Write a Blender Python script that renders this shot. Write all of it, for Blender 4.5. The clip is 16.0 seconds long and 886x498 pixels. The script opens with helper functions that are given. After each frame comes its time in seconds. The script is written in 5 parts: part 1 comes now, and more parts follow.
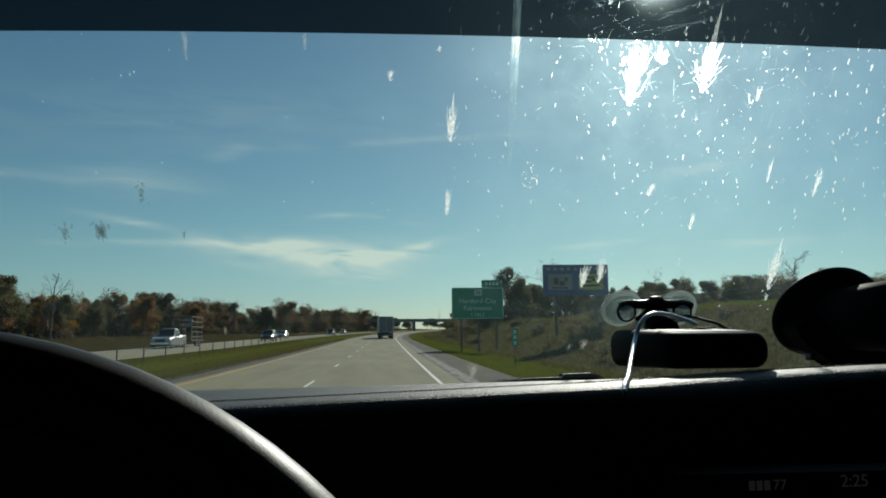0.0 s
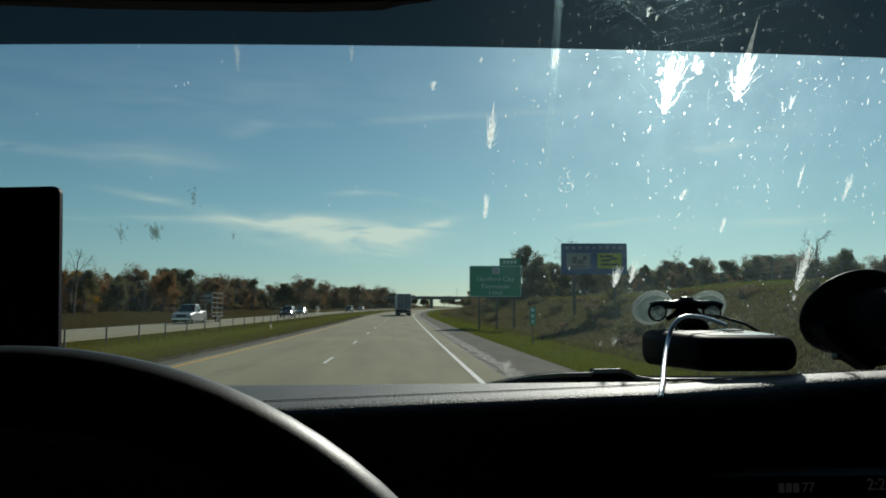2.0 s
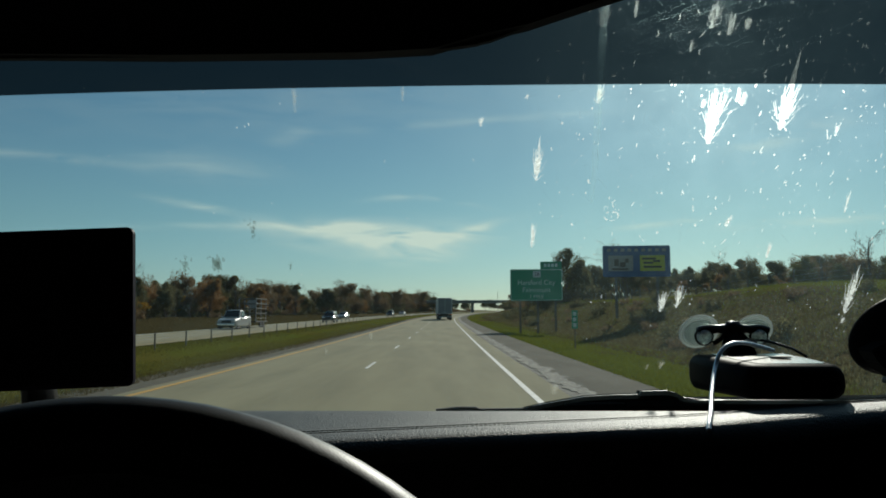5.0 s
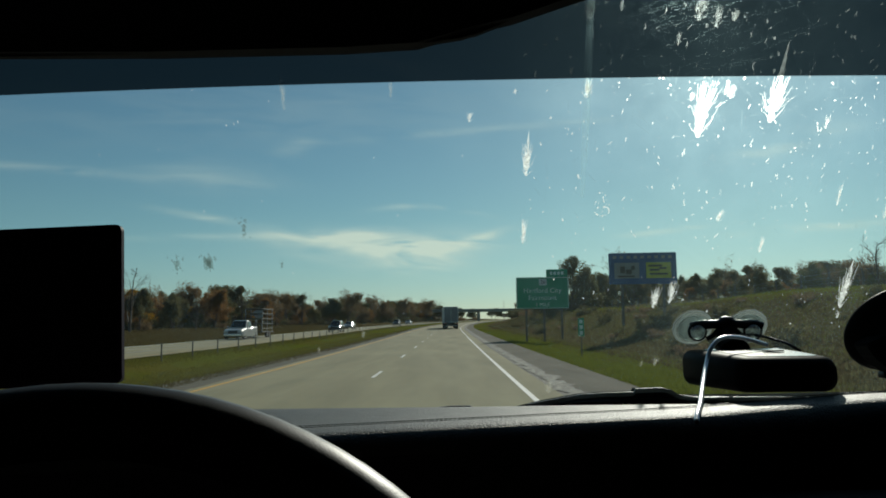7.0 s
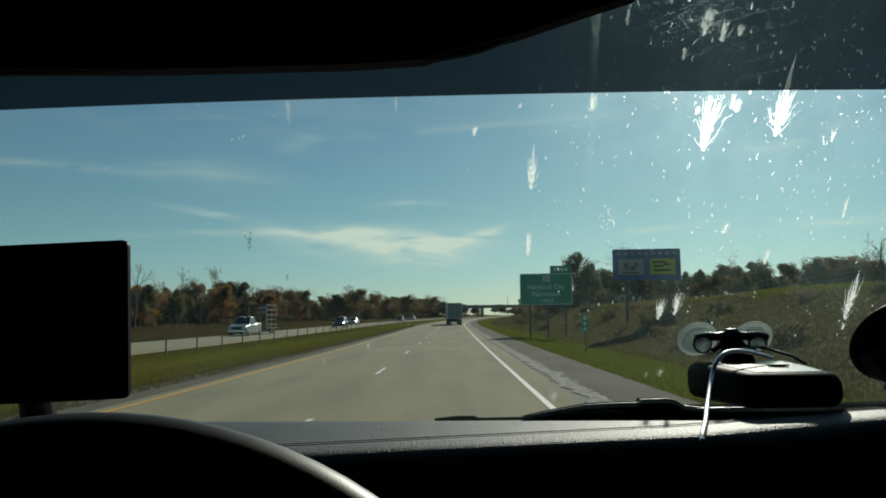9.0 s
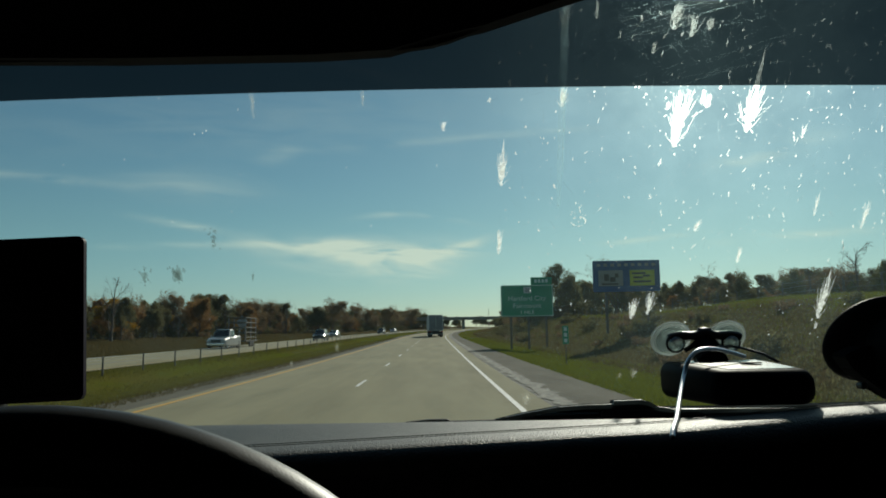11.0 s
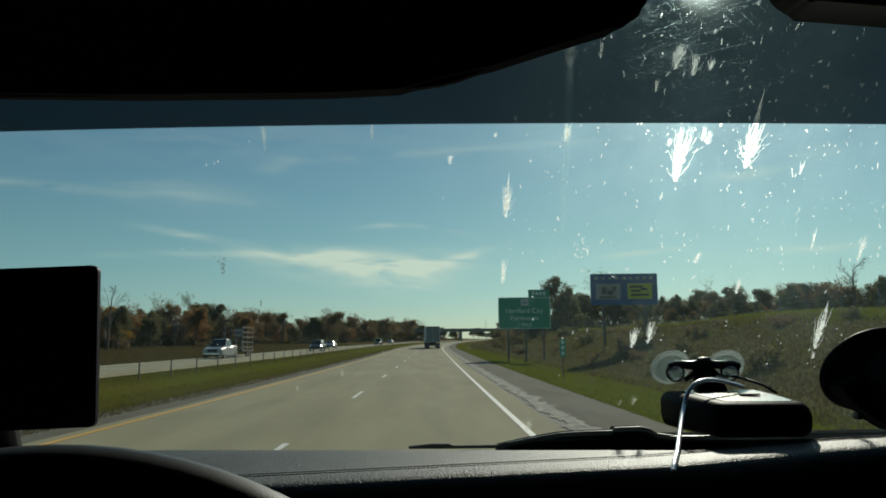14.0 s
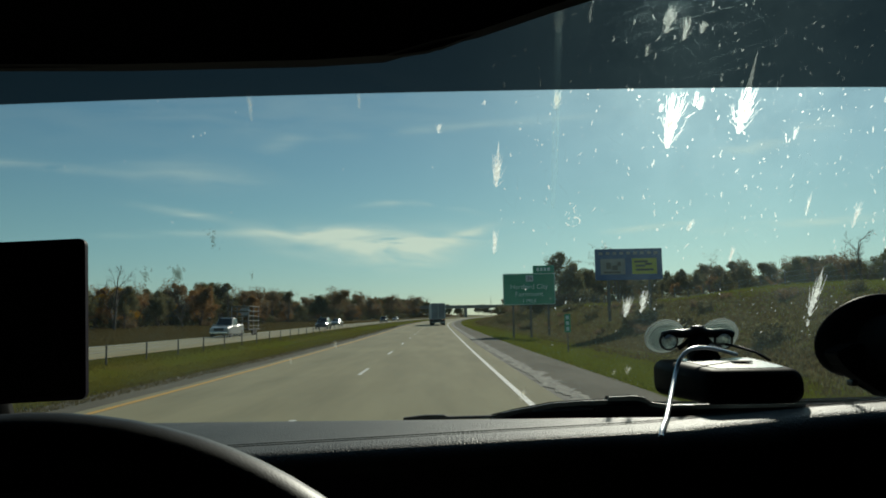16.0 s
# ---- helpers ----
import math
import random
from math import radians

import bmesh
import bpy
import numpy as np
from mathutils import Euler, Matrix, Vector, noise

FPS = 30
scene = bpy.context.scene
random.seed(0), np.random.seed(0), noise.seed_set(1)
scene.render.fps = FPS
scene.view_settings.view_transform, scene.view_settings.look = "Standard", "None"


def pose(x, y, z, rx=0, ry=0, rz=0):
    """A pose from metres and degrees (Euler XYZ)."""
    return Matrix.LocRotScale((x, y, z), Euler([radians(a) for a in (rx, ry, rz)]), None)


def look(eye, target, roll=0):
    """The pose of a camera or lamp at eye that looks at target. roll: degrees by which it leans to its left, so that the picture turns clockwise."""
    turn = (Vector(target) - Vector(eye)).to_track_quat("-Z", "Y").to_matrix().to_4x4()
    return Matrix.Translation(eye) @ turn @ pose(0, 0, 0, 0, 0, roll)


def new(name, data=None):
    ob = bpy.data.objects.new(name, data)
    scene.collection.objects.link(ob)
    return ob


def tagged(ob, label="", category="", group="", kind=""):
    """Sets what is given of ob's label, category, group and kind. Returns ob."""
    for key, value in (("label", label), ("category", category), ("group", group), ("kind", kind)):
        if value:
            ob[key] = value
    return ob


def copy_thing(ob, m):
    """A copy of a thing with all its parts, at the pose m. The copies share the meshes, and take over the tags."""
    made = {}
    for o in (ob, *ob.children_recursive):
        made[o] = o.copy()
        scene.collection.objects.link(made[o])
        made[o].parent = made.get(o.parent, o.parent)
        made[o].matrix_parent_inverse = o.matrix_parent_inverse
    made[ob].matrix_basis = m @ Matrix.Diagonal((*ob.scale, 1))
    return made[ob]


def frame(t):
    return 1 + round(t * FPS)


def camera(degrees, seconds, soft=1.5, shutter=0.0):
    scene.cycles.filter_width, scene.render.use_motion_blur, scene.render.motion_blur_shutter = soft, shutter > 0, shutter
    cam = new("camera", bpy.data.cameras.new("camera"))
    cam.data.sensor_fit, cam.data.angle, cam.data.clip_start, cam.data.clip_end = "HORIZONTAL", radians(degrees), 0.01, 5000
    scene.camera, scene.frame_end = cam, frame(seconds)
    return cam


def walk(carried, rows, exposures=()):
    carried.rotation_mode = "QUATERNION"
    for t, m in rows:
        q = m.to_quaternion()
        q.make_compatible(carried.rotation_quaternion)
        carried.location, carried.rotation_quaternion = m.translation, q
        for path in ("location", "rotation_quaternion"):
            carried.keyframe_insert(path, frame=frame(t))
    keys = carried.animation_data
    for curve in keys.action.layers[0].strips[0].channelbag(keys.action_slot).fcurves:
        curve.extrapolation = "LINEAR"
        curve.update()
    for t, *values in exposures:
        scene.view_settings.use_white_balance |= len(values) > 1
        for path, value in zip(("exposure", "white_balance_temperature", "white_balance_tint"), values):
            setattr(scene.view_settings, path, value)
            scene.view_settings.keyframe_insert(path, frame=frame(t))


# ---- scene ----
# ---- camera ----
PATH = [
    (0.0, pose(0.0142, 0.0435, 1.4234, 96.72, 0.36, -4.40)),
    (0.5, pose(0.0144, 0.0372, 1.4335, 96.65, -0.29, -4.72)),
    (1.0, pose(0.0112, 0.0378, 1.4354, 96.76, -0.17, -5.08)),
    (1.5, pose(0.0077, 0.0286, 1.4333, 95.11, 0.10, -4.24)),
    (2.0, pose(-0.0045, 0.0198, 1.4409, 94.99, -0.10, -3.05)),
    (2.5, pose(-0.0170, 0.0171, 1.4388, 95.12, -0.60, -1.98)),
    (3.0, pose(-0.0026, 0.0245, 1.4333, 95.27, -0.70, -1.61)),
    (3.5, pose(-0.0157, 0.0093, 1.4445, 95.02, -0.45, -1.14)),
    (6.0, pose(-0.0017, -0.0030, 1.4615, 95.46, 0.57, 0.54)),
    (6.5, pose(0.0069, -0.0002, 1.4616, 95.40, 0.98, 0.31)),
    (7.0, pose(0.0000, 0.0000, 1.4500, 95.99, 0.70, 0.60)),
    (7.5, pose(-0.0009, -0.0035, 1.4631, 95.59, 0.75, 0.72)),
    (8.0, pose(-0.0013, -0.0034, 1.4643, 95.46, 0.69, 0.90)),
    (10.5, pose(0.0048, 0.0071, 1.4603, 96.38, 0.61, 0.68)),
    (11.0, pose(0.0086, 0.0110, 1.4536, 96.60, 0.93, -0.57)),
    (11.5, pose(0.0086, 0.0085, 1.4538, 97.02, 0.91, -1.72)),
    (12.0, pose(0.0092, 0.0085, 1.4548, 97.37, 0.90, -2.60)),
    (12.5, pose(-0.0056, 0.0010, 1.4597, 97.57, 0.62, -1.82)),
    (13.0, pose(-0.0029, 0.0053, 1.4522, 97.51, 0.12, -1.03)),
    (13.5, pose(0.0046, 0.0041, 1.4591, 97.32, 0.21, -1.21)),
    (14.0, pose(0.0023, -0.0030, 1.4674, 97.48, 0.41, -0.80)),
    (14.5, pose(0.0018, -0.0038, 1.4623, 97.27, 0.45, -0.28)),
    (15.0, pose(0.0091, 0.0061, 1.4584, 95.82, 0.70, -0.33)),
    (15.5, pose(0.0128, 0.0040, 1.4561, 95.86, 0.96, -0.38)),
    (16.0, pose(0.0138, 0.0015, 1.4622, 95.70, 0.98, -0.39)),
]
EYE = 1.45  # height of the eye over the road

cam = camera(62.0, 16.0, soft=1.8)
walk(cam, PATH, exposures=[(0.0, 0.0, 6500, 6), (6.0, 0.0, 6600, 5), (13.0, 0.0, 6850, 3), (16.0, 0.0, 6850, 3)])

# ---- world, sun ----
SUN_AZ, SUN_EL = radians(20.0), radians(26.5)
world = bpy.data.worlds.new("sky")
scene.world = world
world.use_nodes = True


def build_sky():
    nt = world.node_tree
    nt.nodes.clear()
    out = nt.nodes.new("ShaderNodeOutputWorld")
    bg = nt.nodes.new("ShaderNodeBackground")
    bg.inputs["Strength"].default_value = 0.0575
    sky = nt.nodes.new("ShaderNodeTexSky")
    sky.sky_type = "NISHITA"
    sky.sun_disc = False
    sky.sun_elevation, sky.sun_rotation = SUN_EL, SUN_AZ
    sky.air_density, sky.dust_density, sky.ozone_density = 1.0, 0.22, 3.0
    # thin clouds, drawn out along the horizon
    co = nt.nodes.new("ShaderNodeTexCoord")
    sep = nt.nodes.new("ShaderNodeSeparateXYZ")
    nt.links.new(co.outputs["Generated"], sep.inputs[0])

    def m(op, a, b=None, c=None):
        n = nt.nodes.new("ShaderNodeMath")
        n.operation = op
        for i, v in enumerate((a, b, c)):
            if v is None:
                continue
            if isinstance(v, (int, float)):
                n.inputs[i].default_value = v
            else:
                nt.links.new(v, n.inputs[i])
        return n.outputs[0]

    ahead = m("MAXIMUM", sep.outputs[1], 0.05)
    u = m("DIVIDE", sep.outputs[0], ahead)
    v = m("DIVIDE", sep.outputs[2], ahead)
    comb = nt.nodes.new("ShaderNodeCombineXYZ")
    nt.links.new(m("MULTIPLY", u, 7.0), comb.inputs[0])
    nt.links.new(m("ADD", m("MULTIPLY", v, 34.0), m("MULTIPLY", u, 3.0)), comb.inputs[1])
    wisps = nt.nodes.new("ShaderNodeTexNoise")
    wisps.inputs["Scale"].default_value = 1.0
    wisps.inputs["Detail"].default_value = 8.0
    wisps.inputs["Roughness"].default_value = 0.6
    wisps.inputs["Distortion"].default_value = 0.7
    nt.links.new(comb.outputs[0], wisps.inputs["Vector"])

    def wisp(u0, v0, ru, rv, gain, slope=0.0, bow=0.0):
        """A drawn-out strand of cirrus: soft across, fading to its ends."""
        du = m("SUBTRACT", u, u0)
        mid = m("ADD", m("MULTIPLY", du, slope), m("MULTIPLY", m("MULTIPLY", du, du), bow))
        a = m("POWER", m("DIVIDE", du, ru), 2.0)
        b = m("POWER", m("DIVIDE", m("SUBTRACT", m("SUBTRACT", v, v0), mid), rv), 2.0)
        return m("MULTIPLY", m("POWER", 2.718, m("MULTIPLY", m("ADD", a, b), -1.0)), gain)

    strands = [(-0.13, 0.118, 0.085, 0.011, 0.95, -0.10, 0.0), (-0.03, 0.107, 0.075, 0.010, 0.75, -0.02, 0.5),
               (0.04, 0.119, 0.050, 0.006, 0.55, 0.26, 0.0), (-0.045, 0.087, 0.055, 0.012, 0.55, 0.0, 0.0),
               (-0.08, 0.108, 0.13, 0.022, 0.35, 0.0, 0.0), (-0.02, 0.163, 0.055, 0.004, 0.5, -0.08, -1.2),
               (-0.345, 0.155, 0.05, 0.005, 0.35, -0.18, 0.0), (-0.30, 0.126, 0.12, 0.005, 0.28, 0.0, 0.0),
               (-0.57, 0.225, 0.12, 0.006, 0.22, -0.1, 0.0), (-0.33, 0.207, 0.08, 0.018, 0.16, -0.1, 0.0),
               (-0.21, 0.25, 0.03, 0.012, 0.14, 0.3, 0.0), (0.07, 0.272, 0.16, 0.005, 0.16, 0.07, 0.0),
               (0.47, 0.245, 0.07, 0.012, 0.30, 0.25, 0.0), (0.52, 0.128, 0.12, 0.006, 0.3, 0.06, 0.0),
               (0.29, 0.125, 0.06, 0.004, 0.3, 0.1, 0.0), (-0.25, 0.30, 0.4, 0.05, 0.05, 0.0, 0.0)]
    cover = wisp(*strands[0])
    for strand in strands[1:]:
        cover = m("ADD", cover, wisp(*strand))
    tuft = m("MULTIPLY", m("MAXIMUM", m("SUBTRACT", wisps.outputs["Fac"], 0.36), 0.0), 5.0)
    fac = m("MINIMUM", m("MULTIPLY", m("MULTIPLY", cover, tuft), 0.98), 0.74)
    mix = nt.nodes.new("ShaderNodeMixRGB")
    nt.links.new(fac, mix.inputs[0])
    cool = nt.nodes.new("ShaderNodeMixRGB")
    cool.blend_type = "MULTIPLY"
    cool.inputs[0].default_value = 1.0
    haze = nt.nodes.new("ShaderNodeMixRGB")
    haze.inputs[1].default_value = (0.76, 1.0, 0.93, 1)
    haze.inputs[2].default_value = (0.71, 0.91, 1.15, 1)
    low = m("MAXIMUM", m("SUBTRACT", 1.0, m("MULTIPLY", m("ABSOLUTE", sep.outputs[2]), 6.0)), 0.0)
    nt.links.new(m("POWER", low, 2.0), haze.inputs[0])
    nt.links.new(haze.outputs[0], cool.inputs[2])
    nt.links.new(sky.outputs[0], cool.inputs[1])
    nt.links.new(cool.outputs[0], mix.inputs[1])
    mix.inputs[2].default_value = (12, 13.2, 11.4, 1)
    nt.links.new(mix.outputs[0], bg.inputs["Color"])
    nt.links.new(bg.outputs[0], out.inputs["Surface"])


build_sky()
sun_dir = Vector((math.sin(SUN_AZ) * math.cos(SUN_EL), math.cos(SUN_AZ) * math.cos(SUN_EL), math.sin(SUN_EL)))
sun = new("sun", bpy.data.lights.new("sun", "SUN"))
sun.data.energy, sun.data.angle, sun.data.color = 3.5, radians(0.53), (1.0, 0.95, 0.87)
sun.matrix_world = look(sun_dir * 100, (0, 0, 0))


# ---- materials ----
def mat(name, base, rough=0.6, metal=0.0, spec=0.5, vary=None, scale=8.0, fine=90.0, bump=0.0, bump_scale=60.0,
        by_object=0.0, by_island=0.0, stretch=(1, 1, 1), through_light=0.0, relief=0.0):
    """A surface with two scales of variation and fine relief."""
    ma = bpy.data.materials.new(name)
    ma.use_nodes = True
    nt = ma.node_tree
    nt.nodes.clear()
    out = nt.nodes.new("ShaderNodeOutputMaterial")
    bs = nt.nodes.new("ShaderNodeBsdfPrincipled")
    bs.inputs["Roughness"].default_value = rough
    bs.inputs["Metallic"].default_value = metal
    bs.inputs["Specular IOR Level"].default_value = spec
    nt.links.new(bs.outputs[0], out.inputs[0])
    co = nt.nodes.new("ShaderNodeTexCoord")
    mp = nt.nodes.new("ShaderNodeMapping")
    mp.inputs["Scale"].default_value = stretch
    nt.links.new(co.outputs["Object"], mp.inputs[0])

    def noisy(s, detail=4.0, rg=0.6):
        n = nt.nodes.new("ShaderNodeTexNoise")
        n.inputs["Scale"].default_value = s
        n.inputs["Detail"].default_value = detail
        n.inputs["Roughness"].default_value = rg
        nt.links.new(mp.outputs[0], n.inputs["Vector"])
        return n.outputs["Fac"]

    def mixed(a, b, fac, blend="MIX"):
        n = nt.nodes.new("ShaderNodeMixRGB")
        n.blend_type = blend
        if isinstance(fac, float):
            n.inputs[0].default_value = fac
        else:
            nt.links.new(fac, n.inputs[0])
        for i, v in ((1, a), (2, b)):
            if isinstance(v, tuple):
                n.inputs[i].default_value = (*v, 1)
            else:
                nt.links.new(v, n.inputs[i])
        return n.outputs[0]

    def ramp(fac, lo, hi):
        n = nt.nodes.new("ShaderNodeMapRange")
        n.inputs["From Min"].default_value, n.inputs["From Max"].default_value = lo, hi
        nt.links.new(fac, n.inputs["Value"])
        return n.outputs[0]

    col = base
    if vary:
        col = mixed(base, vary, ramp(noisy(scale), 0.35, 0.68))
        col = mixed(col, tuple(min(1, c * 1.25) for c in vary), ramp(noisy(fine), 0.5, 1.0))
    if by_object or by_island:
        info = nt.nodes.new("ShaderNodeObjectInfo" if by_object else "ShaderNodeNewGeometry")
        rnd = info.outputs["Random" if by_object else "Random Per Island"]
        hs = nt.nodes.new("ShaderNodeHueSaturation")
        amount = by_object or by_island
        mr = nt.nodes.new("ShaderNodeMapRange")
        mr.inputs["To Min"].default_value, mr.inputs["To Max"].default_value = 1 - amount, 1 + amount
        nt.links.new(rnd, mr.inputs["Value"])
        nt.links.new(mr.outputs[0], hs.inputs["Value"])
        if isinstance(col, tuple):
            hs.inputs["Color"].default_value = (*col, 1)
        else:
            nt.links.new(col, hs.inputs["Color"])
        col = hs.outputs[0]
    if isinstance(col, tuple):
        bs.inputs["Base Color"].default_value = (*col, 1)
    else:
        nt.links.new(col, bs.inputs["Base Color"])
    if bump:
        bp = nt.nodes.new("ShaderNodeBump")
        bp.inputs["Strength"].default_value = bump
        bp.inputs["Distance"].default_value = relief or 0.3 / bump_scale
        nt.links.new(noisy(bump_scale, 2.0), bp.inputs["Height"])
        nt.links.new(bp.outputs[0], bs.inputs["Normal"])
    if through_light:
        tr = nt.nodes.new("ShaderNodeBsdfTranslucent")
        if isinstance(col, tuple):
            tr.inputs[0].default_value = (*col, 1)
        else:
            nt.links.new(col, tr.inputs[0])
        mx = nt.nodes.new("ShaderNodeMixShader")
        mx.inputs[0].default_value = through_light
        nt.links.new(bs.outputs[0], mx.inputs[1])
        nt.links.new(tr.outputs[0], mx.inputs[2])
        nt.links.new(mx.outputs[0], out.inputs[0])
    return ma


def sheet_mat(name, tint, film, film_color=(0.9, 0.9, 0.86), gloss=0.03, patchy=0.0, patch_scale=30.0, gloss_rough=0.02, forward=0.5, lobe=0.95, bend_by=1.04):
    """Thin clear sheet: light goes straight through it, with a film on it that scatters light."""
    ma = bpy.data.materials.new(name)
    ma.use_nodes = True
    nt = ma.node_tree
    nt.nodes.clear()
    out = nt.nodes.new("ShaderNodeOutputMaterial")
    tp = nt.nodes.new("ShaderNodeBsdfTransparent")
    tp.inputs[0].default_value = (*tint, 1)
    tr = nt.nodes.new("ShaderNodeBsdfTranslucent")
    tr.inputs[0].default_value = (*film_color, 1)
    fw = nt.nodes.new("ShaderNodeBsdfRefraction")
    fw.inputs["Color"].default_value = (*film_color, 1)
    fw.inputs["IOR"].default_value, fw.inputs["Roughness"].default_value = bend_by, lobe
    ms = nt.nodes.new("ShaderNodeMixShader")
    ms.inputs[0].default_value = forward
    nt.links.new(tr.outputs[0], ms.inputs[1])
    nt.links.new(fw.outputs[0], ms.inputs[2])
    gl = nt.nodes.new("ShaderNodeBsdfGlossy")
    gl.inputs["Roughness"].default_value = gloss_rough
    m1 = nt.nodes.new("ShaderNodeMixShader")
    m2 = nt.nodes.new("ShaderNodeMixShader")
    m1.inputs[0].default_value = film
    m2.inputs[0].default_value = gloss
    if patchy:
        co = nt.nodes.new("ShaderNodeTexCoord")
        n = nt.nodes.new("ShaderNodeTexNoise")
        n.inputs["Scale"].default_value = patch_scale
        n.inputs["Detail"].default_value = 6.0
        n.inputs["Roughness"].default_value = 0.7
        nt.links.new(co.outputs["Object"], n.inputs["Vector"])
        mr = nt.nodes.new("ShaderNodeMapRange")
        mr.inputs["From Min"].default_value, mr.inputs["From Max"].default_value = 0.32, 0.66
        mr.inputs["To Min"].default_value, mr.inputs["To Max"].default_value = film * (1 - patchy), min(1.0, film * (1 + patchy))
        nt.links.new(n.outputs["Fac"], mr.inputs["Value"])
        nt.links.new(mr.outputs[0], m1.inputs[0])
    nt.links.new(tp.outputs[0], m1.inputs[1])
    nt.links.new(ms.outputs[0], m1.inputs[2])
    nt.links.new(m1.outputs[0], m2.inputs[1])
    nt.links.new(gl.outputs[0], m2.inputs[2])
    nt.links.new(m2.outputs[0], out.inputs[0])
    return ma


def glow_mat(name, color, strength):
    ma = bpy.data.materials.new(name)
    ma.use_nodes = True
    nt = ma.node_tree
    nt.nodes.clear()
    out = nt.nodes.new("ShaderNodeOutputMaterial")
    em = nt.nodes.new("ShaderNodeEmission")
    em.inputs[0].default_value, em.inputs[1].default_value = (*color, 1), strength
    nt.links.new(em.outputs[0], out.inputs[0])
    return ma


GLASS = sheet_mat("windscreen_glass", (0.93, 0.96, 0.95), 0.0145, (0.66, 0.92, 0.98), gloss=0.02, patchy=0.7, patch_scale=11.0, forward=0.72, lobe=0.9, bend_by=1.27)
TINT = sheet_mat("tint_film", (0.050, 0.058, 0.061), 0.0016, (0.74, 0.92, 0.95), gloss=0.01, patchy=0.6, patch_scale=12.0, forward=0.80, lobe=0.55, bend_by=1.06)
RESIDUE = sheet_mat("dried_residue", (0.9, 0.9, 0.88), 0.76, (0.95, 0.96, 0.94), gloss=0.01, patchy=0.5, patch_scale=420.0, forward=0.3, bend_by=1.12)
RESIDUE_THIN = sheet_mat("thin_residue", (0.97, 0.97, 0.96), 0.20, (0.85, 0.85, 0.78), gloss=0.0, patchy=0.6, patch_scale=300.0)
DIRT_RUN = sheet_mat("dirt_run", (0.97, 0.97, 0.96), 0.15, (0.72, 0.95, 1.0), gloss=0.0, patchy=0.8, patch_scale=160.0, forward=0.6, bend_by=1.1)
# Residue away from the sun: its lack of sunlight is put into the grey.
RESIDUE_SHADED = sheet_mat("shaded_residue", (0.74, 0.75, 0.73), 0.06, (0.6, 0.6, 0.55), gloss=0.0, patchy=0.8, patch_scale=260.0)
SCRATCH = sheet_mat("scratch", (0.97, 0.97, 0.97), 0.22, (0.78, 0.97, 1.0), gloss=0.02, forward=0.6, bend_by=1.08)
CUP = sheet_mat("clear_rubber", (0.80, 0.84, 0.83), 0.20, (0.90, 0.93, 0.91), gloss=0.12, gloss_rough=0.12)
# Patchy white film stands in for the sparkle of the clear plastic.
KNOB = sheet_mat("clear_knob", (0.88, 0.90, 0.90), 0.62, (0.97, 0.98, 0.97), gloss=0.25, gloss_rough=0.06, patchy=0.7, patch_scale=300.0, forward=0.8, lobe=0.6, bend_by=1.3)
DETECTOR = mat("detector_shell", (0.010, 0.010, 0.0105), 0.5, spec=0.015, vary=(0.014, 0.014, 0.014), scale=60, fine=400, bump=0.1, bump_scale=800)
SOIL = mat("weedy_soil", (0.085, 0.074, 0.034), 0.95, vary=(0.12, 0.088, 0.045), scale=0.15, fine=1.2, bump=0.5, bump_scale=10, spec=0.0)
CUP_RING = sheet_mat("clear_rubber_ridge", (0.75, 0.8, 0.8), 0.34, (0.9, 0.92, 0.9), gloss=0.12, gloss_rough=0.15)
LEATHER = mat("dash_leather", (0.036, 0.037, 0.033), 0.54, vary=(0.066, 0.066, 0.060), scale=14, fine=300, bump=0.9, bump_scale=640, relief=0.0011, spec=0.44)
LEATHER_SMOOTH = mat("rim_leather", (0.022, 0.022, 0.0205), 0.46, vary=(0.03, 0.03, 0.028), scale=30, fine=400, bump=0.25, bump_scale=900, spec=0.34)
PLASTIC = mat("black_plastic", (0.010, 0.010, 0.011), 0.42, vary=(0.018, 0.018, 0.019), scale=60, fine=400, bump=0.1, bump_scale=800)
PLASTIC_MATT = mat("matt_plastic", (0.02, 0.02, 0.021), 0.7, vary=(0.028, 0.028, 0.028), scale=40, fine=300, bump=0.2, bump_scale=500)
PLASTIC_GLOSS = mat("glossy_plastic", (0.01, 0.01, 0.011), 0.16, vary=(0.014, 0.014, 0.015), scale=40, fine=300)
PLASTIC_TOP = mat("satin_plastic", (0.02, 0.02, 0.021), 0.21, vary=(0.03, 0.03, 0.03), scale=40, fine=300, spec=0.85, bump=0.2, bump_scale=260)
WIPER = mat("wiper_paint", (0.012, 0.012, 0.0125), 0.75, vary=(0.022, 0.022, 0.022), scale=60, fine=400, bump=0.15, bump_scale=600, spec=0.0)
BEZEL = mat("screen_bezel", (0.012, 0.008, 0.017), 0.5, spec=0.06, vary=(0.018, 0.012, 0.026), scale=40, fine=200)
FABRIC = mat("visor_fabric", (0.05, 0.048, 0.045), 0.95, vary=(0.06, 0.058, 0.055), scale=60, fine=600, bump=0.3, bump_scale=900, spec=0.1)
MIRROR_SHELL = mat("mirror_shell", (0.22, 0.21, 0.18), 0.5, vary=(0.26, 0.25, 0.21), scale=40, fine=300)
CABLE = mat("cable_jacket", (0.82, 0.82, 0.83), 0.42, metal=0.95, vary=(0.68, 0.68, 0.69), scale=60, fine=300, bump=0.1, bump_scale=900)
THREAD = mat("thread", (0.045, 0.045, 0.043), 0.6, vary=(0.05, 0.05, 0.045), scale=200, fine=600)
MIRROR = mat("mirror_glass", (0.9, 0.9, 0.9), 0.02, metal=1.0)
